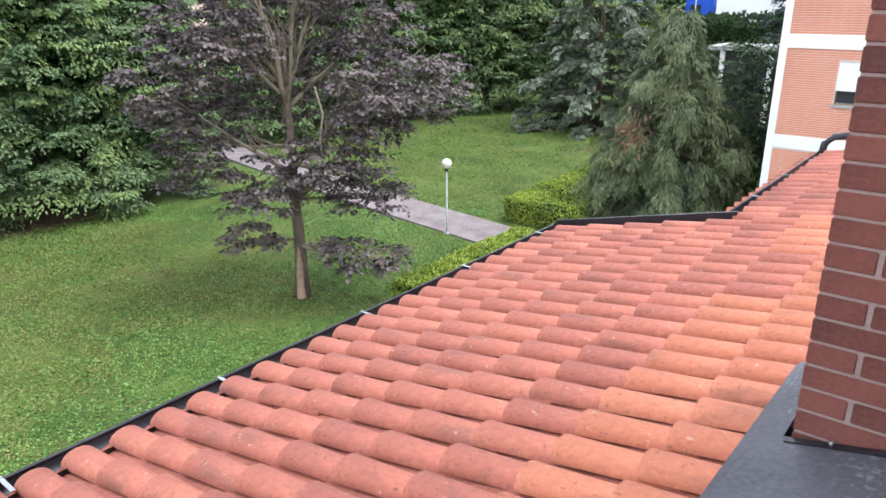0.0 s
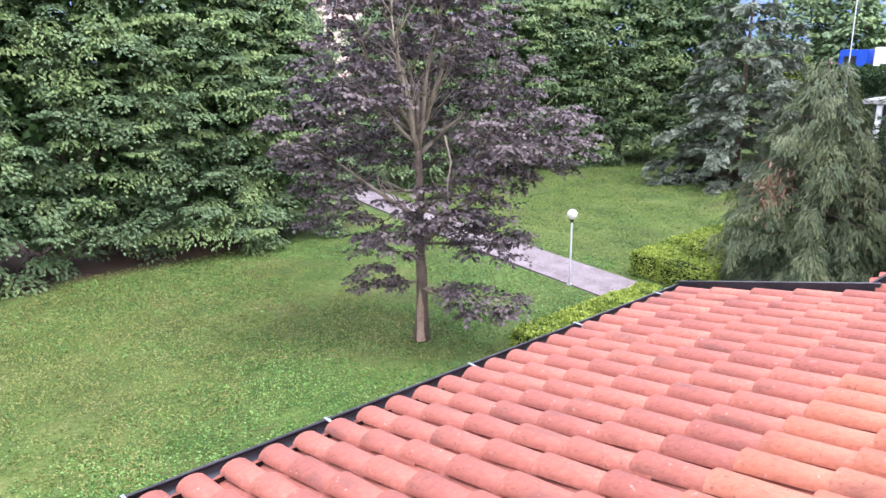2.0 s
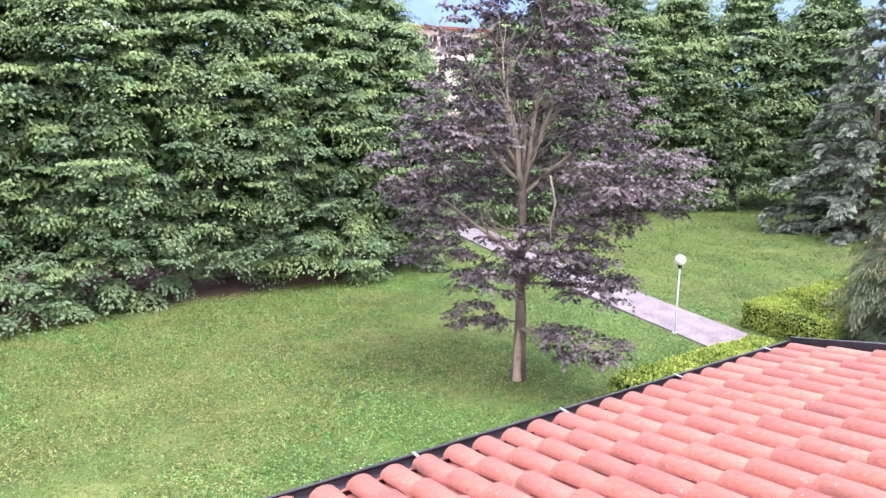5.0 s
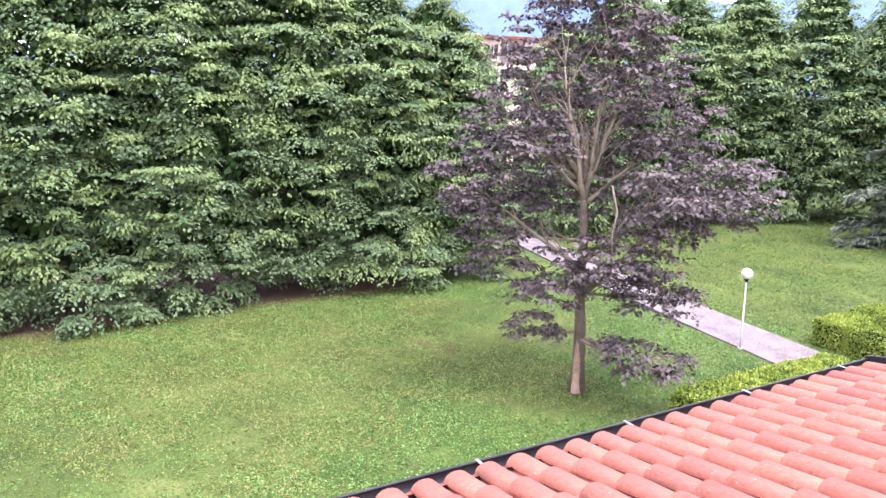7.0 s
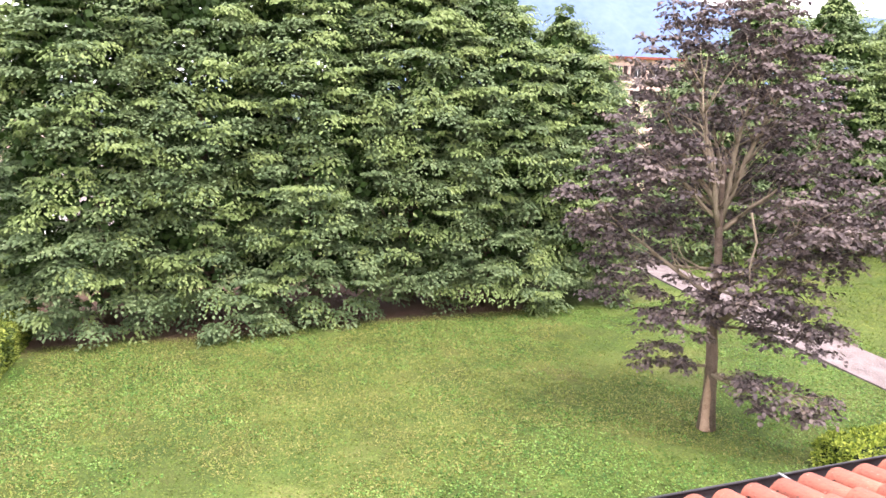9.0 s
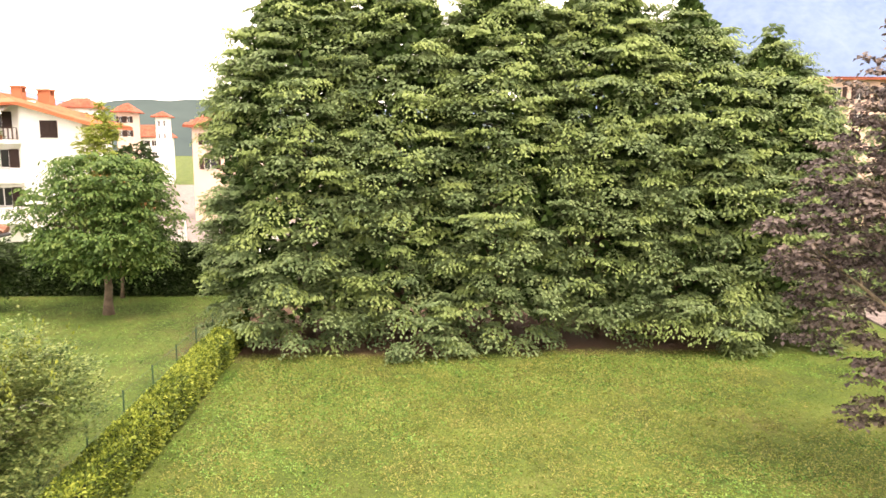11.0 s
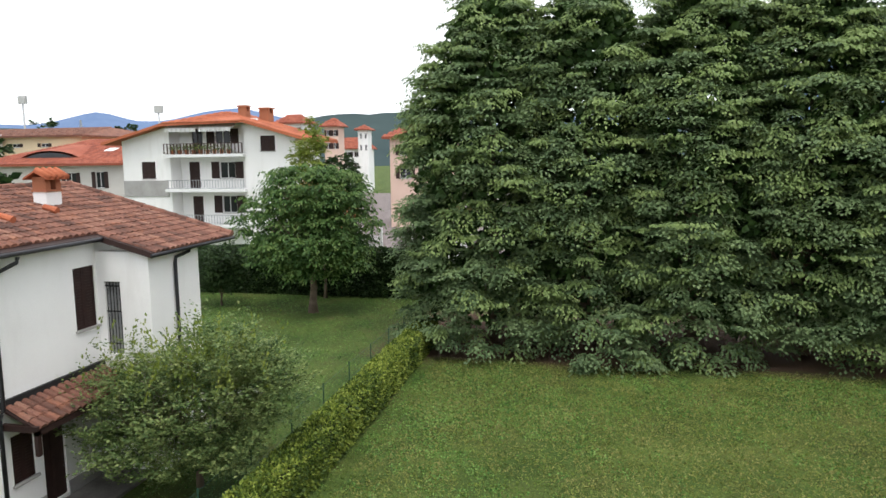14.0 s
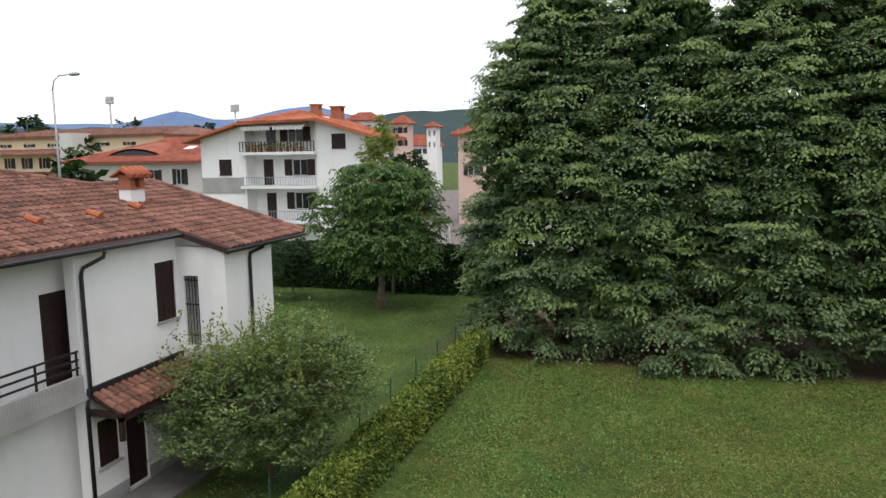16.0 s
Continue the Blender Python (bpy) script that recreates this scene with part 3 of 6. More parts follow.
def purple_maple():
    t = thing("purple_maple", "purple-leaved maple with bare twigs and a scarred trunk", "tree")
    base = np.array([-15.8, 12.9, 0.0])
    ax, ay = np.array([0.632, 0.775, 0]), np.array([-0.775, 0.632, 0])
    # masses of the crown: across, in depth, height, half width, half height
    masses = [(-2.5, 0.3, 4.9, 1.5, 1.6), (-2.9, -0.7, 6.4, 1.3, 1.1), (-2.0, 0.6, 8.0, 1.5, 1.2), (-1.5, -0.5, 9.7, 1.1, 1.0), (-0.6, 0.2, 11.1, 1.2, 1.0), (0.8, 0.3, 10.5, 1.2, 1.2),
              (1.4, -0.4, 9.1, 1.2, 1.1), (2.3, 0.5, 7.7, 1.4, 1.0), (3.5, -0.4, 6.2, 1.5, 1.1), (2.6, 0.9, 5.3, 1.5, 0.9), (0.2, 1.8, 8.4, 1.7, 1.5), (0.0, 1.7, 6.1, 1.7, 1.0), (1.9, -1.5, 6.0, 1.1, 0.8),
              (1.0, -1.0, 4.2, 1.5, 0.8), (2.0, -0.8, 3.3, 1.1, 0.6), (-0.8, -0.7, 3.4, 1.1, 0.6), (-1.3, -0.3, 2.0, 0.65, 0.4), (1.3, -1.5, 1.75, 0.75, 0.5), (2.6, -1.3, 1.45, 0.5, 0.38), (-1.2, -1.2, 7.4, 0.9, 0.7)]
    limbs, P, O = [], [], []
    for k, (a, b, z, w, h) in enumerate(masses):
        c = base + ax * a + ay * b + np.array([0, 0, z])
        flat = math.hypot(a, b)
        z0 = max(1.6, min(6.4 - 0.09 * k % 0.7, z - flat * (0.9 if z > 5 else 0.15)))
        yaw = math.degrees(math.atan2(*(c - base)[[1, 0]]))
        limbs.append((z0, yaw, math.degrees(math.atan2(z - z0 - 0.3, flat)), math.hypot(flat, z - z0) * 0.92))
        d = unit(rng.normal(0, 1, (260, 3)))
        q = c + d * np.array([w, w, h]) * 1.06 * rng.uniform(0.35, 1.0, (260, 1))
        q, o = thinned(q, unit(d * np.array([1, 1, 0.6])), 0.66)
        P.append(q)
        O.append(o)
    limbs += [(5.8, 20, 74, 4.2), (6.0, 140, 70, 4.0), (5.6, 290, 64, 4.0)]
    tree_wood(t, tuple(base), 7.6, 0.20, limbs, M["bark_pale"], trunk_bark=M["bark"], seed=5)
    P, O = np.concatenate(P), np.concatenate(O)
    a = boughs(P, O, 6, 8, 0.4, 0.13, droop=0.3, spread=2.6, hang=0.5, rough=0.4)
    leaves("crown", a[0], a[1], a[2], a[3], a[3] * 0.85, M["purple"], t)
    V, F = [], []
    tube_data(V, F, [(-15.66, 12.785, -0.05), (-15.685, 12.805, 0.3), (-15.70, 12.82, 1.0), (-15.72, 12.835, 1.6)], [0.15, 0.125, 0.105, 0.04], 9)
    obj("bare_wood", V, F, M["bare_wood"], t, "pale strip where the bark is gone")
    V, F = [], []
    tube_data(V, F, [(-14.2, 12.5, 6.3), (-14.0, 12.55, 5.6), (-14.05, 12.45, 5.0), (-13.95, 12.4, 4.4)], [0.03, 0.028, 0.02, 0.008], 5)
    obj("dead_branch", V, F, M["bark_pale"], t, "pale dead branch hanging in the crown")


purple_maple()


def conifer(name, label, base, height, radius, material, tiers, per, seed, droop, tip=0.3, weep=0.6, size=0.16, bark=None, thick=5, wide=0.42):
    """Trunk with tiers of boughs, each bough hung with needle sprays."""
    t = thing(name, label, "tree")
    r = np.random.default_rng(seed)
    x, y, z = base
    tube("trunk", [(x, y, z - 0.1), (x, y, z + height * 0.5), (x, y, z + height)], [0.22, 0.13, 0.02], bark or M["bark"], t, sides=9)
    C, D = [], []
    for k in range(tiers):
        f = k / (tiers - 1)
        h = 0.3 + (height - 0.5) * f
        R = radius * (1 - f) ** 0.75 * r.uniform(0.85, 1.1) + tip
        nb = int(5 + 5 * (1 - f))
        for b in range(nb):
            w = 2 * math.pi * (b + r.random() * 0.8) / nb + k
            Rb = R * r.uniform(0.6, 1.2)
            pts = []
            for m_ in range(6):
                u = m_ / 5
                pts.append((x + math.cos(w) * Rb * u, y + math.sin(w) * Rb * u, z + h + Rb * (0.22 * u - droop * u * u)))
            tube("bough", pts, [0.04 * (1 - 0.17 * m_) for m_ in range(6)], bark or M["bark"], t, sides=4)
            m2 = max(3, int(Rb * thick))
            for _ in range(m2):
                u = 0.25 + 0.75 * r.random() ** 0.7
                i = min(4, int(u * 5))
                g = u * 5 - i
                q = np.array(pts[i]) * (1 - g) + np.array(pts[i + 1]) * g
                C.append(q + r.normal(0, 0.10, 3))
                sd = r.uniform(-1, 1)
                D.append((math.cos(w + sd), math.sin(w + sd), -weep * r.random()))
    C, D = np.array(C), unit(np.array(D))
    a = sprays(C, D, per, 0.5, size, droop=weep, spread=0.35, jitter=0.10)
    leaves("foliage", a[0], a[1], a[2], a[3], a[3] * wide, material, t)
    return t


conifer("spruce_tree", "broad weeping green spruce with some brown dead sprays", (-10.1, 26.2, 0), 8.2, 2.9, M["spruce"], 22, 40, 3, 0.30, tip=0.4, weep=1.2, size=0.2, thick=7, wide=0.2)
q = np.array([-10.5, 23.9, 4.0]) + rng.normal(0, 1, (160, 3)) * np.array([0.32, 0.3, 0.42])
M["dead"] = leaf_mat("dead_brown_needles", [(0.12, 0.062, 0.036), (0.2, 0.11, 0.06)], through=0.1)
leaves("dead_spray", q, rng.normal(0, 0.4, (160, 3)) + np.array([0, -0.3, -1.0]), rng.normal(0, 1, (160, 3)), 0.28, 0.05, M["dead"], bpy.data.objects["spruce_tree"], "brown dead spray")["kind"] = "stuff"
conifer("cedar_tree", "tall blue-green cedar with drooping layered boughs", (-22.6, 45.5, 0), 14.5, 5.6, M["cedar"], 14, 24, 4, 0.30, weep=0.5, size=0.3, thick=11)


def hedge(name, label, lo, hi, material, density, size, seed, along="x", lumpy=0.07):
    """A clipped hedge: a near-black box inside as painted shade, small leaves all over."""
    t = thing(name, label, "hedge")
    r = np.random.default_rng(seed)
    lo, hi = np.array(lo, float), np.array(hi, float)
    s = hi - lo
    areas = np.array([s[0] * s[1], s[0] * s[2], s[0] * s[2], s[1] * s[2], s[1] * s[2]])
    n = int(areas.sum() * density)
    side = r.choice(5, n, p=areas / areas.sum())
    u, v = r.random(n), r.random(n)
    p = np.empty((n, 3))
    out = np.zeros((n, 3))
    for k, (ax, val, nrm) in enumerate(((2, 1, 1), (1, 0, -1), (1, 1, 1), (0, 0, -1), (0, 1, 1))):
        m_ = side == k
        o = [a for a in range(3) if a != ax]
        p[m_, o[0]], p[m_, o[1]], p[m_, ax] = u[m_], v[m_], val
        out[m_, ax] = nrm
    # rounded shoulders
    c = p - 0.5
    p = lo + p * s
    shoulder = np.clip(p[:, 2] - (hi[2] - 0.18), 0, 1)
    cross = 1 if along == "x" else 0
    p[:, cross] -= np.sign(c[:, cross]) * shoulder * 0.5
    p += out * (lumpy * lumps(p, 2.6, seed) - 0.09 * r.random(n) ** 1.5)[:, None]
    axis = out + r.normal(0, 0.7, (n, 3)) + np.array([0, 0, 0.25])
    face = out + np.array([0, 0, 0.6]) + r.normal(0, 0.4, (n, 3))
    ln = size * (0.6 + 0.8 * r.random(n))
    leaves("foliage", p, axis, face, ln, ln * 0.6, material, t)
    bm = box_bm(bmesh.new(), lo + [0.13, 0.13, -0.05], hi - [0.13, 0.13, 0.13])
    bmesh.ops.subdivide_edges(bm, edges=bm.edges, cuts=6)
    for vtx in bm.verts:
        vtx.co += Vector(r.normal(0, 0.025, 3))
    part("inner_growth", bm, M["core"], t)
    return t


hedge("boundary_hedge", "long clipped hedge with bright yellow-green new growth", (-31.5, -8.05, 0), (-5.0, -7.1, 1.12), M["hedge"], 780, 0.095, 1)
hedge("clipped_hedge", "low clipped bright green hedge beside the path", (-13.1, 14.0, 0), (-11.9, 20.4, 0.8), M["hedge_bright"], 750, 0.085, 2, along="y")
hedge("clipped_hedge", "low clipped bright green hedge at the lawn corner", (-15.3, 23.0, 0), (-14.1, 30.5, 0.95), M["hedge_bright"], 750, 0.085, 3, along="y")
hedge("clipped_hedge", "low clipped bright green hedge at the lawn corner", (-14.1, 23.0, 0), (-12.2, 24.2, 0.95), M["hedge_bright"], 750, 0.085, 4)
hedge("laurel_hedge", "tall dark green laurel hedge", (-43.0, -30, 0), (-41.6, -9.5, 2.85), M["hedge_dark"], 160, 0.2, 5, along="y", lumpy=0.15)


def small_tree(name, label, base, height, prof, mat_leaf, seed, count, per, size, reach, limbs, r0, bump=0.5):
    t = thing(name, label, "tree")
    ends = tree_wood(t, base, height, r0, limbs, M["bark"], seed=seed)
    p, out = crown_shell(base, prof, count, seed, bump, 1.1)
    p, out = thinned(p, out, reach * 1.1)
    a = bunches(p, out, 7, per, reach, size, droop=0.35, back=reach * 0.4)
    c = np.array([e[0] for e in ends])
    d = np.array([e[1] for e in ends])
    b = sprays(c, d, per, reach, size, droop=0.3, spread=0.6, jitter=0.2)
    a = [np.concatenate(q) for q in zip(a, b)]
    leaves("crown", a[0], a[1], a[2], a[3], a[3] * 0.62, mat_leaf, t)
    return t


def bough_tree(name, label, base, height, masses, mat_leaf, seed, gap, fingers, per, reach, size, droop, rise, hang, narrow, limbs, r0):
    """A garden tree whose crown is made of several leafy masses: (x, y, z, half width, half height) from its foot."""
    t = thing(name, label, "tree")
    tree_wood(t, base, height, r0, limbs, M["bark"], seed=seed)
    P, O = [], []
    for x, y, z, w, h in masses:
        d = unit(rng.normal(0, 1, (900, 3)))
        q = np.array(base) + np.array([x, y, z]) + d * np.array([w, w, h]) * rng.uniform(0.45, 1.0, (900, 1))
        q, o = thinned(q, unit(d), gap)
        P.append(q)
        O.append(o)
    P, O = np.concatenate(P), np.concatenate(O)
    a = boughs(P, O, fingers, per, reach, size, droop=droop, rise=rise, hang=hang, spread=2.2, rough=0.4)
    leaves("crown", a[0], a[1], a[2], a[3], a[3] * narrow, mat_leaf, t)
    return t


bough_tree("fruit_tree", "spreading fruit tree with grey-green leaves and pale shoots", (-16.2, -10.15, 0), 2.6,
           [(0, 0, 2.2, 2.2, 1.2), (0.4, -1.8, 2.0, 1.4, 1.2), (-0.3, 1.5, 2.6, 1.5, 1.1), (0.2, 0.9, 3.6, 1.2, 0.8), (0.1, -1.1, 2.9, 1.2, 0.7), (0, 1.9, 3.2, 0.8, 0.7), (0.6, -0.8, 1.2, 1.7, 0.7), (0.8, 1.2, 1.3, 0.9, 0.5)],
           M["apple"], 61, 0.46, 5, 10, 0.42, 0.1, 0.05, 1.2, -0.2, 0.6, [(0.7, 60 * i, 40, 2.4) for i in range(6)] + [(1.2, 60 * i + 30, 62, 2.4) for i in range(6)], 0.09)
bough_tree("ash_tree", "round green garden tree with drooping leaflets", (-36.9, -15.4, 0), 5.0,
           [(0, 0.3, 6.6, 2.6, 1.7), (0.3, -1.6, 5.4, 2.3, 1.6), (0.3, 1.7, 5.2, 2.1, 1.6), (0.6, 0.2, 4.2, 2.8, 1.3), (0.4, 2.0, 3.6, 1.5, 0.9), (0.4, -1.8, 3.4, 1.7, 0.9), (0.2, 1.6, 7.0, 1.5, 1.1), (0.8, 0.4, 3.0, 1.9, 0.7), (0.2, -0.6, 7.4, 1.4, 0.9)],
           M["ash"], 62, 0.85, 7, 9, 0.8, 0.22, 0.6, 0.45, 0.7, 0.5, [(2.4, 45 * i, 38, 3.2) for i in range(8)] + [(3.4, 72 * i, 65, 3.4) for i in range(5)], 0.24)
small_tree("garden_shrub", "small dark green multi-stemmed garden shrub", (-38.0, -21.7, 0), 2.6, [(1.0, 0.7), (2.0, 1.3), (3.0, 1.2), (3.7, 0.4)], M["hedge_dark"], 63, 400, 9, 0.15, 0.45,
           [(0.4, 90 * i, 70, 2.2) for i in range(4)], 0.06)


# ---------------------------------------------------------------- lawn lamp
def lawn_lamp():
    t = thing("lawn_lamp", "white park lamp post with an opal globe, beside the path", "street lamp")
    x, y = -16.0, 20.25
    tube("post", [(x, y, -0.1), (x, y, 0.4), (x + 0.02, y - 0.03, 2.45)], [0.045, 0.035, 0.03], M["lamp_post"], t)
    tube("collar", [(x + 0.02, y - 0.03, 2.42), (x + 0.02, y - 0.03, 2.52), (x + 0.02, y - 0.03, 2.56)], [0.05, 0.075, 0.09], M["gutter"], t)
    bm = bmesh.new()
    bmesh.ops.create_uvsphere(bm, u_segments=20, v_segments=12, radius=0.19, matrix=Matrix.Translation((x + 0.02, y - 0.03, 2.71)))
    part("globe", bm, M["globe"], t, "opal glass globe", smooth=True)
    tube("base_plate", [(x, y, -0.02), (x, y, 0.05)], [0.11, 0.10], M["concrete"], t)


lawn_lamp()


# ---------------------------------------------------------------- our roof
SLOPE, EAVE_X, EAVE_Z = 0.2313, -2.8, 6.62
PITCH, EXPO = 0.185, 0.30


def coppo(length=0.41, w_low=0.073, w_high=0.062, h=0.05, thick=0.014, seg=8):
    """A barrel roof tile: low, wider end at v = 0; v runs up the slope (+x), u across (+y)."""
    V, F = [], []
    for v, w, hh in ((0, w_low, h), (length, w_high, h * 0.82)):
        for t in (0, thick):
            for k in range(seg + 1):
                a = math.pi * k / seg
                V.append((v, math.cos(a) * (w - t), math.sin(a) * (hh - t)))
    n = seg + 1
    for k in range(seg):
        F.append((k, 2 * n + k, 2 * n + k + 1, k + 1))
        F.append((n + k, n + k + 1, 3 * n + k + 1, 3 * n + k))
        F.append((k, k + 1, n + k + 1, n + k))
    return V, F


def roof_tiles(parent, places, near, mesh, rest_material, frame_m):
    """places: (u, v, tilt jitter). near: whether a tile is an object of its own; the rest is joined."""
    V, F = [], []
    tv = [Vector(v.co) for v in mesh.vertices]
    tf = [tuple(p.vertices) for p in mesh.polygons]
    for u, v, jit in places:
        m = frame_m @ Matrix.Translation((v, u, 0.0)) @ Matrix.Rotation(jit, 4, "Z") @ Matrix.Rotation(0.058 + jit * 0.4, 4, "Y")
        if near(u, v):
            ob = new("roof_tile", mesh)
            ob.matrix_world = m
            ob.parent = parent
        else:
            o = len(V)
            V += [tuple(m @ p) for p in tv]
            F += [tuple(o + i for i in f) for f in tf]
    if V:
        tagged(obj("roof_tiles", V, F, rest_material, parent, smooth=True), kind="stuff")


def slope_frame(origin, along, up):
    """x up the slope, y along the eave, z off the roof."""
    up, along = Vector(up).normalized(), Vector(along).normalized()
    n = up.cross(along)
    m = Matrix((up, along, n if n.z > 0 else -n)).transposed().to_4x4()
    m.translation = Vector(origin)
    return m


def own_roof():
    roof = thing("tiled_roof", "low pitched roof of orange terracotta barrel tiles", "roof", kind="structure")
    r = random.Random(3)
    V, F = coppo()
    me = mesh_from("roof_tile", V, F, M["tile"], True)
    m = slope_frame((EAVE_X + 0.055, 0, EAVE_Z - 0.022), (0, 1, 0), (1, 0, SLOPE))
    k = math.hypot(1, SLOPE)
    ex = EXPO * k
    places = []
    y = 0.84 - 24 * PITCH
    while y < 8.0:
        for c in range(11):
            v = c * ex - 0.02 + (1.33 * k if y > 5.0 else 0.0)
            x = EAVE_X + v / k
            if x > 0.5:
                continue
            if x > -0.44 and 1.36 < y < 2.6:
                continue
            places.append((y + r.uniform(-0.006, 0.006), v + r.uniform(-0.012, 0.012), r.uniform(-0.02, 0.02)))
        y += PITCH
    me_new = mesh_from("roof_tile", V, F, M["tile_new"], True)
    newer = [q for q in places if EAVE_X + q[1] / k > -1.08 + 0.1 * math.sin(q[0] * 2.1) and 0.2 < q[0] < 5.0]
    older = [q for q in places if q not in newer]
    roof_tiles(roof, newer, lambda u, v: True, me_new, M["tile_rest"], m)
    roof_tiles(roof, older, lambda u, v: 0.35 < u < 4.0, me, M["tile_rest"], m)
    # channels between the barrel tiles: long shallow troughs, and the deck below
    V, F = [], []
    y = 0.84 - 24 * PITCH + PITCH / 2
    while y < 8.0:
        v0 = (1.30 * k) if y > 5.0 else 0.0
        for c in range(11):
            a, b = c * ex - 0.06, (c + 1) * ex + 0.02
            if b < v0:
                continue
            o = len(V)
            for v, lift in ((a, 0.03), (b, 0.0)):
                for q in range(5):
                    s = (q - 2) / 2
                    V.append(tuple(m @ Vector((v, y + s * 0.085, -0.03 + lift * 0.3 + 0.038 * s * s))))
            F += [(o + q, o + 5 + q, o + 6 + q, o + 1 + q) for q in range(4)]
        y += PITCH
    tagged(obj("channel_tiles", V, F, M["tile_pan"], roof, smooth=True), kind="stuff")
    bm = bmesh.new()
    for y0, y1, x0 in ((-3.8, 5.02, -2.76), (5.02, 8.05, -1.42)):
        z0, z1 = EAVE_Z + (x0 - EAVE_X) * SLOPE - 0.12, EAVE_Z + (0.5 - EAVE_X) * SLOPE - 0.12
        vs = [bm.verts.new(c) for c in ((x0, y0, z0 - 0.14), (0.5, y0, z1 - 0.14), (0.5, y1, z1 - 0.14), (x0, y1, z0 - 0.14), (x0, y0, z0), (0.5, y0, z1), (0.5, y1, z1), (x0, y1, z0))]
        for f in ((3, 2, 1, 0), (4, 5, 6, 7), (0, 1, 5, 4), (1, 2, 6, 5), (2, 3, 7, 6), (3, 0, 4, 7)):
            bm.faces.new([vs[i] for i in f])
    part("roof_deck", bm, M["tile_pan"], roof)
    # verge strip at the step of the eave
    V, F = [], []
    for x in (-2.85, -1.42):
        z = EAVE_Z + (x - EAVE_X) * SLOPE
        for dy, dz in ((5.045, -0.12), (5.045, 0.03), (5.07, 0.03), (5.07, -0.12)):
            V.append((x, dy, z + dz))
    F = [(0, 1, 5, 4), (1, 2, 6, 5), (2, 3, 7, 6), (3, 0, 4, 7), (0, 3, 2, 1), (4, 5, 6, 7)]
    obj("verge_strip", V, F, M["gutter"], roof, "dark metal verge strip")


def gutter(x, y0, y1, z, clips, label):
    g = thing("gutter", label, "gutter", kind="structure")
    V, F = [], []
    seg = 8
    for y in (y0, y1):
        for rr in (0.062, 0.058):
            for k in range(seg + 1):
                a = math.pi + math.pi * k / seg
                V.append((x + 0.025 + math.cos(a) * rr, y, z + 0.0 + math.sin(a) * rr))
    n = seg + 1
    for k in range(seg):
        F += [(k, k + 1, 2 * n + k + 1, 2 * n + k), (n + k, 3 * n + k, 3 * n + k + 1, n + k + 1)]
        F += [(k, n + k, n + k + 1, k + 1), (2 * n + k, 2 * n + k + 1, 3 * n + k + 1, 3 * n + k)]
    obj("trough", V, F, M["gutter"], g, smooth=True)
    tube("rolled_edge", [(x - 0.038, y0, z + 0.004), (x - 0.038, y1, z + 0.004)], 0.010, M["gutter"], g, sides=7)
    for y in clips:
        boxes("gutter_clip", [((x - 0.045, y - 0.009, z + 0.008), (x + 0.08, y + 0.009, z + 0.013)), ((x - 0.053, y - 0.009, z - 0.02), (x - 0.045, y + 0.009, z + 0.013))], M["clip"], g)
    return g


own_roof()
gutter(EAVE_X, -3.8, 5.09, EAVE_Z - 0.01, [-1.25, -0.25, 0.75, 1.75, 2.75, 3.75, 4.72], "black metal eaves gutter with galvanised clips")
g2 = gutter(-1.46, 5.1, 7.95, EAVE_Z + 1.38 * SLOPE - 0.015, [5.7, 6.6, 7.4], "short black metal gutter with a downpipe elbow")
tube("downpipe_elbow", [(-1.47, 7.9, 6.90), (-1.47, 7.98, 7.0), (-1.40, 8.02, 7.07), (-1.25, 8.03, 7.10), (-1.0, 8.03, 7.12)], [0.034, 0.036, 0.036, 0.036, 0.036], M["gutter"], g2, "black pipe elbow", sides=10)


def own_building():
    b = thing("building", "own apartment building in dark red brick below the roof", "building", kind="structure")
    box("wall", (-2.3, -3.6, -0.2), (0.9, 4.7, 6.55), M["brick"], b, bevel=0.01)
    box("wall", (-0.95, 4.7, -0.2), (0.9, 7.6, 6.8), M["brick"], b, bevel=0.01)
    boxes("upper_wall", [((0.62, -3.6, 7.2), (0.9, -0.7, 11.0)), ((0.62, 0.7, 7.2), (0.9, 1.95, 11.0)), ((0.62, -0.7, 10.0), (0.9, 0.7, 11.0)), ((0.62, -0.7, 7.2), (0.9, 0.7, 7.7))], M["brick"], b)


own_building()


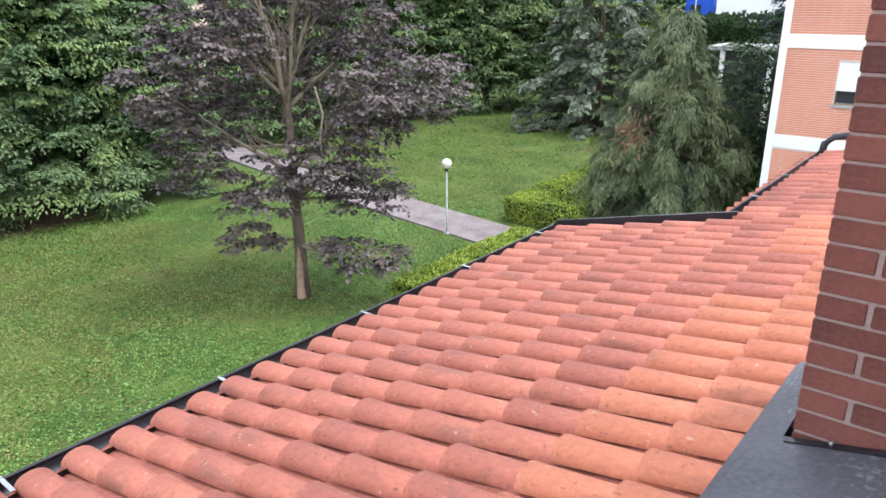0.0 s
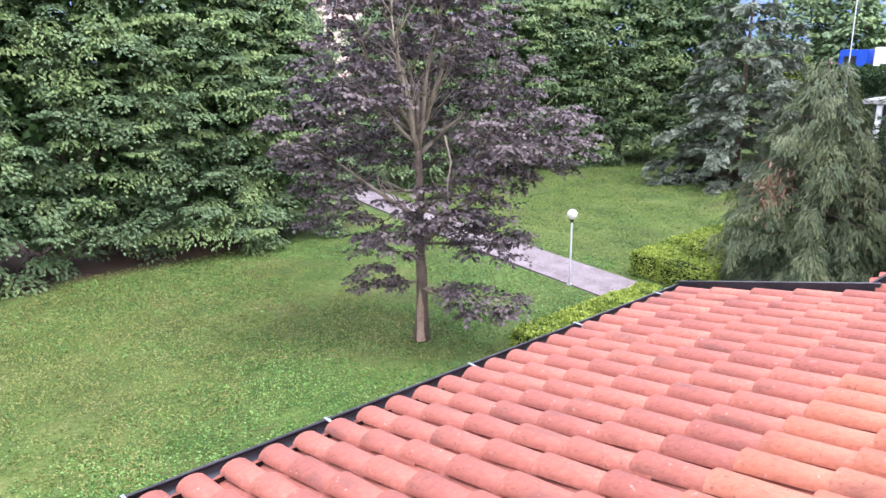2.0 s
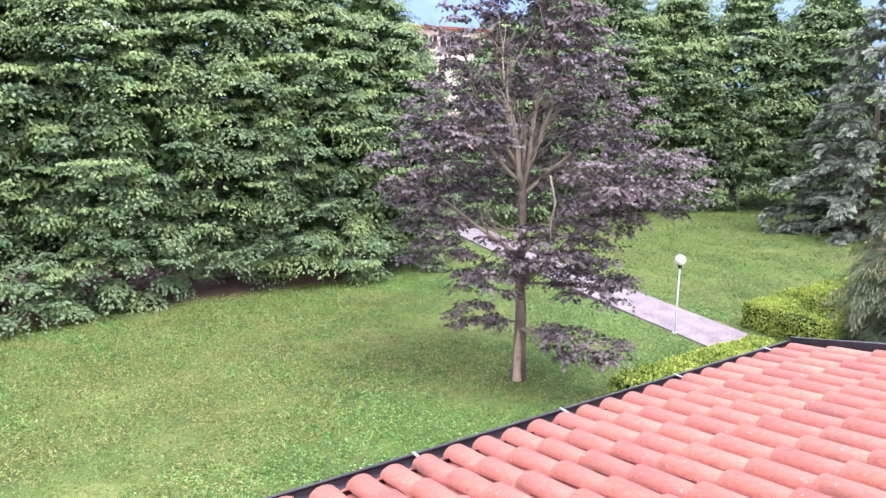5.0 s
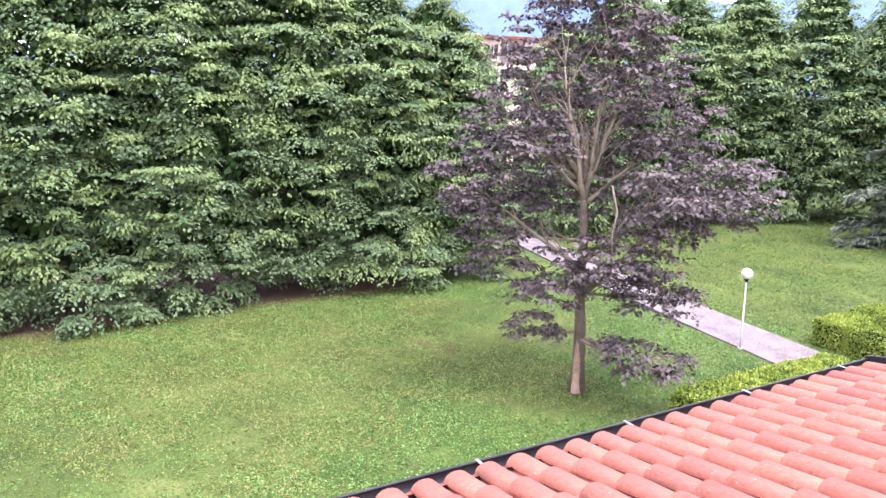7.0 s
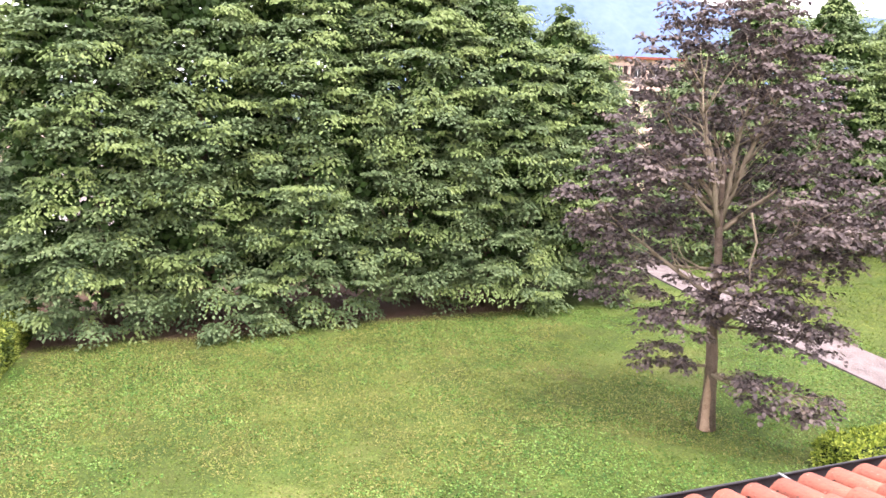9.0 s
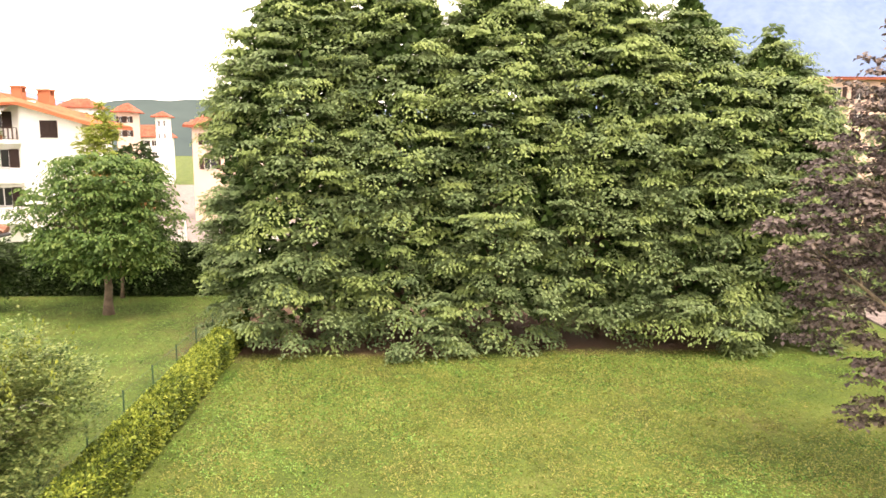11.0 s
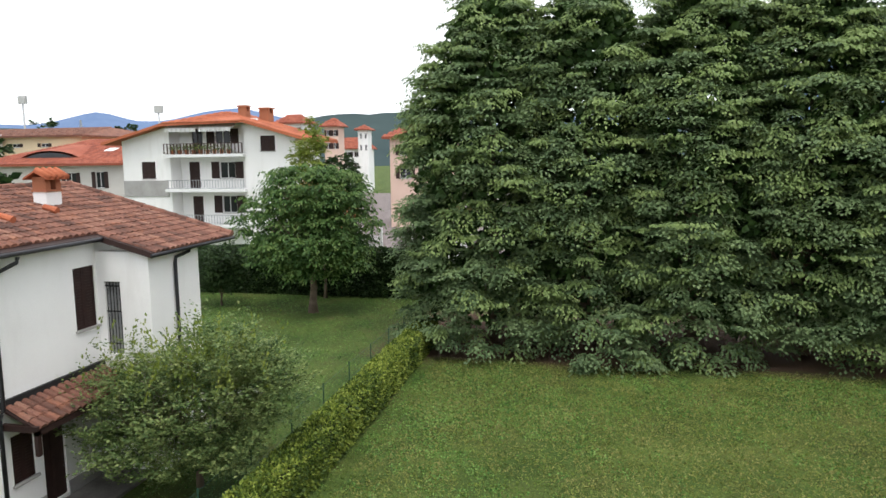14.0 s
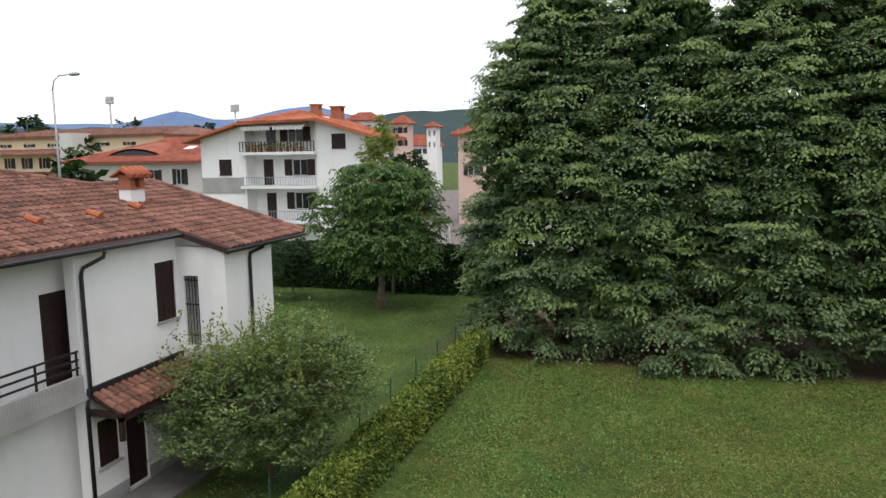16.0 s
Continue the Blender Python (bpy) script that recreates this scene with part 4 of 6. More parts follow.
def brick_pier():
    pier = thing("brick_pier", "dark red brick chimney pier with pale mortar joints", "chimney", kind="structure")
    x0, x1, y0, y1 = -0.34, 0.62, 1.92, 2.42
    box("mortar_core", (x0 + 0.004, y0 + 0.004, 6.9), (x1, y1 - 0.004, 11.0), M["mortar"], pier)
    L, Hh, W, J = 0.246, 0.060, 0.115, 0.008
    me = bpy.data.meshes.new("brick")
    bm = box_bm(bmesh.new(), (-L / 2, -W / 2, -Hh / 2), (L / 2, W / 2, Hh / 2), 0.003)
    bm.to_mesh(me)
    bm.free()
    me.materials.append(M["brick"])
    half = bpy.data.meshes.new("brick_half")
    bm = box_bm(bmesh.new(), (-0.0575, -W / 2, -Hh / 2), (0.0575, W / 2, Hh / 2), 0.003)
    bm.to_mesh(half)
    bm.free()
    half.materials.append(M["brick"])
    z, row = 7.02, 0
    while z < 10.98:
        x = x0 + (0.1275 if row % 2 else 0.0)
        if row % 2:
            ob = new("brick", half)
            ob.location, ob.parent = (x0 + 0.0575, y0 + W / 2, z), pier
        while x + L <= x1 + 0.2:
            ob = new("brick", me)
            ob.location, ob.parent = (x + L / 2, y0 + W / 2 - 0.0, z), pier
            x += L + J
        # bricks of the side that looks down the slope
        y = y0 + W + J if row % 2 == 0 else y0 + W + J
        for q in range(2):
            ob = new("brick", half if q else me)
            ob.rotation_euler = (0, 0, radians(90))
            ob.location, ob.parent = (x0 + W / 2, (y + L / 2) if q == 0 else (y + L + J + 0.0575), z), pier
        z += Hh + J
        row += 1
    # sheet metal apron at its foot
    zr = lambda x: EAVE_Z + (x - EAVE_X) * SLOPE
    bm = bmesh.new()
    def slab(cs, up=0.012):
        lo = [bm.verts.new(c) for c in cs]
        hi = [bm.verts.new((c[0], c[1], c[2] + up)) for c in cs]
        n = len(cs)
        bm.faces.new(lo[::-1])
        bm.faces.new(hi)
        for i in range(n):
            bm.faces.new((lo[i], lo[(i + 1) % n], hi[(i + 1) % n], hi[i]))
    slab([(-0.47, 1.40, zr(-0.47) + 0.015), (-0.36, 1.92, zr(-0.34) + 0.030), (-0.345, 2.46, zr(-0.34) + 0.060), (-0.45, 2.46, zr(-0.45) + 0.015)])
    slab([(-0.47, 1.40, zr(-0.47) + 0.015), (0.62, 1.40, zr(0.62) + 0.015), (0.62, 1.91, zr(0.62) + 0.030), (-0.36, 1.92, zr(-0.34) + 0.030)])
    slab([(-0.46, 1.42, zr(-0.46) - 0.05), (0.62, 1.42, zr(0.62) - 0.05), (0.62, 2.6, zr(0.62) - 0.05), (-0.46, 2.6, zr(-0.46) - 0.05)], 0.03)
    bmesh.ops.recalc_face_normals(bm, faces=bm.faces)
    V = [(x, y, zr(x) + d) for x in (-0.352, 0.62) for y, d in ((1.888, -0.03), (1.914, -0.03), (1.914, 0.05), (1.888, 0.05))]
    obj("upstand", V, [(0, 1, 2, 3), (7, 6, 5, 4), (0, 4, 5, 1), (1, 5, 6, 2), (2, 6, 7, 3), (3, 7, 4, 0)], M["gutter"], pier, "near-black metal upstand")
    part("flashing", bm, M["flash"], pier, "grey sheet metal flashing with pale specks")
    tube("screw", [(-0.24, 1.885, zr(-0.24) + 0.060), (-0.24, 1.905, zr(-0.24) + 0.060)], 0.0055, M["clip"], pier)


brick_pier()


# ---------------------------------------------------------------- houses
M["tile_orange"] = mat("orange_roof_tiles", [(0.27, 0.08, 0.045), (0.40, 0.12, 0.058), (0.47, 0.155, 0.08)], 0.5, 0.85, 0.4, 14, island=0.3)
M["tile_red"] = mat("red_brown_roof_tiles", [(0.19, 0.055, 0.036), (0.28, 0.08, 0.048), (0.35, 0.11, 0.065)], 0.5, 0.85, 0.4, 14, island=0.3)
M["pink_brick"] = mat("pink_orange_brick", [(0.52, 0.19, 0.115), (0.60, 0.24, 0.15), (0.66, 0.29, 0.19)], 0.8, 0.9, 0.2, 20)
M["brick_joint"] = mat("pale_brick_joint", [(0.60, 0.44, 0.38), (0.68, 0.52, 0.45)], 2, 0.95, 0.2, 30)
M["white_paint"] = mat("white_paint", [(0.72, 0.72, 0.72), (0.82, 0.82, 0.81)], 1.5, 0.7, 0.05, 30)
M["cream"] = mat("cream_plaster", [(0.80, 0.64, 0.43), (0.86, 0.71, 0.50)], 0.4, 0.9, 0.1, 20)
M["ochre"] = mat("terracotta_plaster", [(0.32, 0.12, 0.065), (0.40, 0.165, 0.09)], 0.5, 0.9, 0.1, 20)
M["pale_wall"] = mat("pale_grey_plaster", [(0.52, 0.50, 0.46), (0.62, 0.60, 0.57)], 0.5, 0.9, 0.1, 20)
M["glass"] = mat("dark_window_glass", [(0.02, 0.022, 0.025), (0.035, 0.038, 0.042)], 1.0, 0.06, 0)
M["rail_brown"] = mat("brown_railing_paint", [(0.05, 0.03, 0.022), (0.08, 0.045, 0.03)], 5, 0.55, 0.05)
M["rail_dark"] = mat("dark_steel_rail", [(0.02, 0.02, 0.022), (0.04, 0.04, 0.043)], 5, 0.5, 0.05, metal=0.3)
M["awning"] = mat("striped_awning_cloth", [(0.60, 0.60, 0.58), (0.74, 0.73, 0.70)], 3, 0.9, 0.05, 30)
M["blue_paint"] = mat("blue_truck_paint", [(0.02, 0.07, 0.42), (0.03, 0.10, 0.5)], 2, 0.35, 0)
M["steel"] = mat("grey_steel", [(0.30, 0.31, 0.32), (0.42, 0.43, 0.44)], 3, 0.5, 0.05, metal=0.4)
M["stone_paving"] = mat("stone_paving", [(0.10, 0.095, 0.09), (0.19, 0.18, 0.17)], 2.5, 0.95, 0.6, 18, bump_dist=0.03)
M["rubber"] = mat("dark_rubber", [(0.012, 0.012, 0.012), (0.025, 0.025, 0.025)], 6, 0.8, 0)


def wall_mesh(axis, c0, c1, a0, a1, z0, z1, holes, material, parent, name="wall"):
    """One welded wall with openings through it."""
    A = sorted({a0, a1, *[v for h in holes for v in h[:2]]})
    Z = sorted({z0, z1, *[v for h in holes for v in h[2:]]})
    solid = {(i, j) for i in range(len(A) - 1) for j in range(len(Z) - 1) if not any(h[0] <= A[i] and A[i + 1] <= h[1] and h[2] <= Z[j] and Z[j + 1] <= h[3] for h in holes)}
    V, F, seen = [], [], {}

    def vid(i, j, k):
        if (i, j, k) not in seen:
            seen[(i, j, k)] = len(V)
            c = (c0, c1)[k]
            V.append((c, A[i], Z[j]) if axis == "x" else (A[i], c, Z[j]))
        return seen[(i, j, k)]

    for i, j in solid:
        q = [(i, j), (i + 1, j), (i + 1, j + 1), (i, j + 1)]
        F.append([vid(*c, 0) for c in reversed(q)])
        F.append([vid(*c, 1) for c in q])
        for di, dj, e, f in ((-1, 0, 3, 0), (1, 0, 1, 2), (0, -1, 0, 1), (0, 1, 2, 3)):
            if (i + di, j + dj) not in solid:
                F.append([vid(*q[e], 0), vid(*q[f], 0), vid(*q[f], 1), vid(*q[e], 1)])
    ob = obj(name, V, F, material, parent)
    bm = bmesh.new()
    bm.from_mesh(ob.data)
    bmesh.ops.recalc_face_normals(bm, faces=bm.faces)
    bm.to_mesh(ob.data)
    bm.free()
    return ob


def joined_boxes(name, pairs, material, parent, label=""):
    V, F = [], []
    for lo, hi in pairs:
        o = len(V)
        V += [(x, y, z) for z in (lo[2], hi[2]) for y in (lo[1], hi[1]) for x in (lo[0], hi[0])]
        F += [tuple(o + i for i in f) for f in ((0, 2, 3, 1), (4, 5, 7, 6), (0, 1, 5, 4), (2, 6, 7, 3), (0, 4, 6, 2), (1, 3, 7, 5))]
    return obj(name, V, F, material, parent, label)


def put(axis, c, a, z):
    return (c, a, z) if axis == "x" else (a, c, z)


def bx(axis, c0, c1, a0, a1, z0, z1):
    return (put(axis, min(c0, c1), min(a0, a1), min(z0, z1)), put(axis, max(c0, c1), max(a0, a1), max(z0, z1)))


def louvre_shutter(axis, face, out, a0, a1, z0, z1, material, parent, name="shutter", slats=True):
    """A framed shutter leaf with slats, lying just off the face; out is +1 or -1."""
    s = thing_part(name, parent)
    t, w = 0.04 * out, 0.06
    joined_boxes("shutter_frame", [bx(axis, face, face + t, a0, a0 + w, z0, z1), bx(axis, face, face + t, a1 - w, a1, z0, z1), bx(axis, face, face + t, a0 + w, a1 - w, z0, z0 + w), bx(axis, face, face + t, a0 + w, a1 - w, z1 - w, z1)], material, s)
    if slats:
        joined_boxes("shutter_back", [bx(axis, face + t * 0.02, face + t * 0.15, a0 + w, a1 - w, z0 + w, z1 - w)], material, s)
        n = max(4, int((z1 - z0 - 2 * w) / 0.075))
        d = (z1 - z0 - 2 * w) / n
        joined_boxes("shutter_slats", [bx(axis, face + t * 0.2, face + t * 0.75, a0 + w, a1 - w, z0 + w + k * d, z0 + w + (k + 0.72) * d) for k in range(n)], material, s)["kind"] = "stuff"
    else:
        joined_boxes("shutter_panel", [bx(axis, face, face + t * 0.6, a0 + w, a1 - w, z0 + w, z1 - w)], material, s)
    return s


def thing_part(name, parent, label=""):
    ob = new(name)
    ob.parent = parent
    if label:
        ob["label"] = label
    return ob


def window(axis, face, out, a0, a1, z0, z1, parent, shut=True, deep=0.12, sill=True, frame_mat=None, mullion=1):
    """A window in an opening: frame, panes and sill; shut: closed dark shutters in it."""
    w = thing_part("window", parent)
    back = face - out * deep
    if shut:
        mid = (a0 + a1) / 2
        louvre_shutter(axis, face - out * 0.07, out, a0 + 0.01, mid - 0.004, z0, z1, M["shutter"], w)
        louvre_shutter(axis, face - out * 0.07, out, mid + 0.004, a1 - 0.01, z0, z1, M["shutter"], w)
    fm = frame_mat or M["shutter"]
    f = 0.06
    bars = [bx(axis, back, back - out * 0.05, a0, a1, z0, z0 + f), bx(axis, back, back - out * 0.05, a0, a1, z1 - f, z1)]
    n = mullion + 1
    for k in range(n + 1):
        c = a0 + (a1 - a0) * k / n
        bars.append(bx(axis, back, back - out * 0.05, max(a0, c - f / 2), min(a1, c + f / 2), z0 + f, z1 - f))
    joined_boxes("window_frame", bars, fm, w)
    for k in range(n):
        c0, c1 = a0 + (a1 - a0) * k / n + f / 2, a0 + (a1 - a0) * (k + 1) / n - f / 2
        joined_boxes("pane", [bx(axis, back - out * 0.02, back - out * 0.03, c0, c1, z0 + f, z1 - f)], M["glass"], w)
    if sill:
        joined_boxes("sill", [bx(axis, face - out * 0.1, face + out * 0.07, a0 - 0.06, a1 + 0.06, z0 - 0.06, z0)], M["concrete"], w)
    return w


def railing(axis, c, a0, a1, z0, z1, step, material, parent, r=0.012):
    rl = thing_part("railing", parent)
    for z in (z0 + 0.06, z1):
        tube("rail", [put(axis, c, a0, z), put(axis, c, a1, z)], 0.022, material, rl, sides=6)
    n = int(abs(a1 - a0) / step)
    for k in range(n + 1):
        a = a0 + (a1 - a0) * k / n
        tube("baluster", [put(axis, c, a, z0 + 0.06), put(axis, c, a, z1)], r, material, rl, sides=5)
    return rl


def prism(name, poly, lo, hi, axis, material, parent, label=""):
    """A flat polygon in (a, z), pushed from lo to hi along axis."""
    n = len(poly)
    V = [put(axis, lo, a, z) for a, z in poly] + [put(axis, hi, a, z) for a, z in poly]
    F = [tuple(range(n)), tuple(reversed(range(n, 2 * n)))] + [(i, n + i, n + (i + 1) % n, (i + 1) % n) for i in range(n)]
    ob = obj(name, V, F, material, parent, label)
    return ob


def slab_roof(name, quad, thick, material, parent, label=""):
    """A sloping slab with the given top corners."""
    n = len(quad)
    V = [tuple(q) for q in quad] + [(q[0], q[1], q[2] - thick) for q in quad]
    F = [tuple(range(n)), tuple(reversed(range(n, 2 * n)))] + [(i, n + i, n + (i + 1) % n, (i + 1) % n) for i in range(n)]
    return obj(name, V, F, material, parent, label)


def tile_rows(corner, along, up, nu, nv, parent, material, pitch=0.24, expo=0.36, inside=None, name="roof_tiles"):
    """Rows of barrel tiles far off, joined: half rounds stepped course by course."""
    m = slope_frame(corner, along, up)
    V, F = [], []
    r = random.Random(int(abs(corner[0]) * 10) + nu)
    seg = 4
    for i in range(nu):
        for j in range(nv):
            u, v = (i + 0.5) * pitch, j * expo
            if inside and not inside(u, v):
                continue
            du = r.uniform(-0.012, 0.012)
            o = len(V)
            for vv, w, h in ((v - 0.03, pitch * 0.47, 0.085), (v + expo, pitch * 0.40, 0.055)):
                for k in range(seg + 1):
                    a = math.pi * k / seg
                    V.append(tuple(m @ Vector((vv, u + du + math.cos(a) * w, math.sin(a) * h))))
            F += [(o + k, o + seg + 1 + k, o + seg + 2 + k, o + 1 + k) for k in range(seg)]
            F.append(tuple(o + k for k in range(seg + 1)))
    return tagged(obj(name, V, F, material, parent, smooth=False), kind="stuff")


def white_house():
    h = thing("white_house", "white plastered two-storey house with a weathered tiled roof", "house")
    S, Z0 = 0.28, 6.55
    zr = lambda y: Z0 - S * (y + 12.9)
    wy = -13.28
    holes = [(-16.67, -15.87, 4.15, 5.8), (-15.12, -14.38, 0.06, 2.05), (-14.12, -13.44, 1.02, 2.2)]
    wall_mesh("y", wy - 0.3, wy, -16.76, -13.12, -0.2, 6.45, holes, M["render_white"], h)
    # projecting wing: its side, with a barred balcony door, and its front
    wall_mesh("x", -17.06, -16.76, wy, -11.67, -0.2, 6.15, [(-13.06, -12.58, 3.3, 5.33)], M["render_white"], h)
    for lo, hi in [((-19.2, -11.97, -0.2), (-17.06, -11.67, 6.1)), ((-19.2, -22, -0.2), (-18.9, -11.97, 6.1))]:
        joined_boxes("wall", [(lo, hi)], M["render_white"], h)
    # recess with the balcony
    for lo, hi in [((-13.6, -14.2, -0.2), (-5, -13.9, 6.6)), ((-13.6, -13.9, -0.2), (-13.45, wy - 0.3, 6.5)), ((-19.2, -22.3, -0.2), (-5, -22, 6.4))]:
        joined_boxes("wall", [(lo, hi)], M["render_white"], h)
    d = thing_part("balcony_door", h)
    louvre_shutter("y", -13.9, 1, -13.40, -13.035, 3.2, 5.52, M["shutter"], d)
    louvre_shutter("y", -13.9, 1, -13.025, -12.66, 3.2, 5.52, M["shutter"], d)
    window("y", wy, 1, -16.67, -15.87, 4.15, 5.8, h)
    window("y", wy, 1, -14.12, -13.44, 1.02, 2.2, h)
    door = thing_part("door", h)
    louvre_shutter("y", wy - 0.1, 1, -15.12, -14.755, 0.06, 2.05, M["shutter"], door, slats=False)
    louvre_shutter("y", wy - 0.1, 1, -14.745, -14.38, 0.06, 2.05, M["shutter"], door, slats=False)
    bd = thing_part("barred_door", h, "balcony door behind upright steel bars")
    joined_boxes("pane", [((-16.92, -13.06, 3.3), (-16.90, -12.58, 5.33))], M["steel"], bd)
    for k in range(5):
        y = -13.06 + 0.48 * (k + 0.5) / 5
        tube("bar", [(-16.80, y, 3.32), (-16.80, y, 5.31)], 0.014, M["rail_dark"], bd, sides=6)
    for z in (3.6, 4.5, 5.2):
        joined_boxes("cross_bar", [((-16.82, -13.06, z - 0.015), (-16.79, -12.58, z + 0.015))], M["rail_dark"], bd)
    # plinth
    joined_boxes("plinth", [((-16.74, wy, -0.1), (-15.14, wy + 0.02, 0.35)), ((-14.36, wy, -0.1), (-13.1, wy + 0.02, 0.35))], M["concrete"], h)
    # balcony: slab, parapet with upright ribs, steel rail
    b = thing_part("balcony", h)
    joined_boxes("slab", [((-13.1, -13.9, 2.90), (-5, -13.18, 3.08))], M["concrete"], b)
    joined_boxes("parapet", [((-13.05, -13.28, 3.08), (-5, -13.18, 3.55))], M["concrete"], b)
    joined_boxes("parapet_ribs", [((-13.0 + 0.09 * k, -13.18, 3.12), (-12.95 + 0.09 * k, -13.168, 3.5)) for k in range(60)], M["concrete"], b)["kind"] = "stuff"
    for z in (4.13, 3.93, 3.73):
        joined_boxes("rail", [((-13.0, -13.25, z - 0.025), (-5, -13.22, z + 0.025))], M["rail_dark"], b)
    for k in range(7):
        x = -12.95 + 1.15 * k
        joined_boxes("rail_post", [((x, -13.25, 3.5), (x + 0.04, -13.21, 4.13))], M["rail_dark"], b)
    # porch roof over the door
    p = thing_part("porch", h)
    slab_roof("porch_deck", [(-13.25, -13.28, 2.98), (-16.76, -13.28, 2.98), (-16.76, -12.35, 2.55), (-13.25, -12.35, 2.55)], 0.07, M["shutter"], p)
    tile_rows((-13.28, -12.33, 2.56), (-1, 0, 0), (0, -0.93, 0.43), 15, 3, p, M["tile_old"], 0.23, 0.33)
    joined_boxes("porch_beam", [((-13.33, -13.28, 2.45), (-13.22, -12.32, 2.6)), ((-16.76, -12.42, 2.38), (-13.22, -12.32, 2.5))], M["shutter"], p)
    joined_boxes("porch_flashing", [((-16.76, -13.275, 2.96), (-13.2, -13.2, 3.14))], M["rail_dark"], p)
    joined_boxes("porch_post", [((-13.33, -12.42, 1.9), (-13.22, -12.32, 2.45))], M["shutter"], p)
    # roof: the slope towards the gardens, the higher part behind it, the far slopes
    gx, ry, hx = -20.9, -17.3, -18.0
    e1, e2 = -12.95, -11.45
    R = thing_part("roof", h, "weathered brown-red barrel tile roof")
    rz = zr(ry)
    slab_roof("roof_slope", [(-5, e1, zr(e1)), (-16.62, e1, zr(e1)), (-16.62, e2, zr(e2)), (gx, e2, zr(e2)), (gx, ry, rz), (hx, ry, rz), (hx + 3.9, ry - 3.9, zr(ry - 3.9)), (-5, ry - 3.9, zr(ry - 3.9))], 0.05, M["shutter"], R)
    slab_roof("roof_slope", [(hx, ry, rz), (gx, ry, rz), (gx, ry - 5.5, rz - 5.5 * S), (hx, ry - 5.5, rz - 5.5 * S)], 0.13, M["tile_old"], R)
    slab_roof("roof_slope", [(hx + 3.9, ry - 3.9, zr(ry - 3.9)), (hx, ry, rz), (hx, ry - 7.8, rz)], 0.13, M["tile_old"], R)
    k = math.hypot(1, S)
    def inside(u, v):
        x, y = -5 - u, e2 - v / k
        if y > e1 - 0.02 and x > -16.66:
            return False
        if x < gx + 0.1:
            return False
        lim = ry if x < hx else ry - (x - hx)
        return y > max(lim, ry - 3.9) + 0.1
    tile_rows((-5, e2, zr(e2) + 0.01), (-1, 0, 0), (0, -1, S), 74, 32, R, M["tile_old"], 0.226, 0.36, inside)
    for a, c in (((gx - 0.05, ry, rz + 0.05), (hx, ry, rz + 0.05)), ((hx, ry, rz + 0.05), (hx + 3.9, ry - 3.9, zr(ry - 3.9) + 0.05)), ((gx, e2, zr(e2) + 0.05), (gx, ry, rz + 0.05))):
        va, vc = Vector(a), Vector(c)
        n = int((vc - va).length / 0.4)
        V, F = [], []
        for i in range(n):
            tube_data(V, F, [va.lerp(vc, i / n), va.lerp(vc, (i + 1.08) / n)], [0.12, 0.10], 8)
        tagged(obj("ridge_tiles", V, F, M["tile_old"], R), kind="stuff")
    # gutters and downpipes
    for x0, x1, y in ((-5, -16.6, e1), (-16.55, gx, e2)):
        z = zr(y) - 0.06
        tube("gutter", [(x0, y + 0.05, z), (x1, y + 0.05, z)], 0.055, M["gutter"], h, "dark eaves gutter", sides=8)
    slab_roof("verge_board", [(-16.60, e1, zr(e1) + 0.02), (-16.64, e1, zr(e1) + 0.02), (-16.64, e2, zr(e2) + 0.02), (-16.60, e2, zr(e2) + 0.02)], 0.16, M["shutter"], h)
    tube("downpipe", [(-13.72, e1 + 0.05, 6.42), (-13.72, e1 + 0.02, 6.30), (-13.3, -13.18, 6.08), (-13.25, -13.2, 5.9), (-13.25, -13.2, 2.95), (-13.15, -13.18, 2.85), (-13.12, -13.2, 2.7), (-13.12, -13.2, 0)], 0.05, M["rail_dark"], h, "dark brown downpipe")
    tube("downpipe", [(-18.42, e2 + 0.05, 6.06), (-18.4, e2, 5.98), (-17.95, -11.6, 5.86), (-17.9, -11.6, 5.7), (-17.9, -11.6, 0)], 0.05, M["rail_dark"], h, "dark brown downpipe")
    # chimney
    c = thing_part("chimney", h)
    cx, cy = -17.95, -15.65
    joined_boxes("stack", [((cx - 0.3, cy - 0.22, 6.9), (cx + 0.3, cy + 0.22, 7.72))], M["render_white"], c)
    joined_boxes("brick_head", [((cx - 0.33, cy - 0.26, 7.72), (cx + 0.33, cy + 0.26, 7.78)), ((cx - 0.3, cy - 0.22, 7.78), (cx - 0.1, cy + 0.22, 8.15)), ((cx + 0.1, cy - 0.22, 7.78), (cx + 0.3, cy + 0.22, 8.15)), ((cx - 0.1, cy - 0.05, 7.78), (cx + 0.1, cy + 0.05, 8.15))], M["ochre"], c)
    slab_roof("cap", [(cx - 0.45, cy + 0.4, 8.12), (cx + 0.45, cy + 0.4, 8.12), (cx + 0.45, cy, 8.34), (cx - 0.45, cy, 8.34)], 0.05, M["tile_orange"], c)
    slab_roof("cap", [(cx - 0.45, cy, 8.34), (cx + 0.45, cy, 8.34), (cx + 0.45, cy - 0.4, 8.12), (cx - 0.45, cy - 0.4, 8.12)], 0.05, M["tile_orange"], c)
    for q in range(4):
        tube("cap_tile", [(cx - 0.36 + 0.24 * q, cy + 0.42, 8.13), (cx - 0.36 + 0.24 * q, cy, 8.36)], 0.09, M["tile_orange"], c, sides=8)
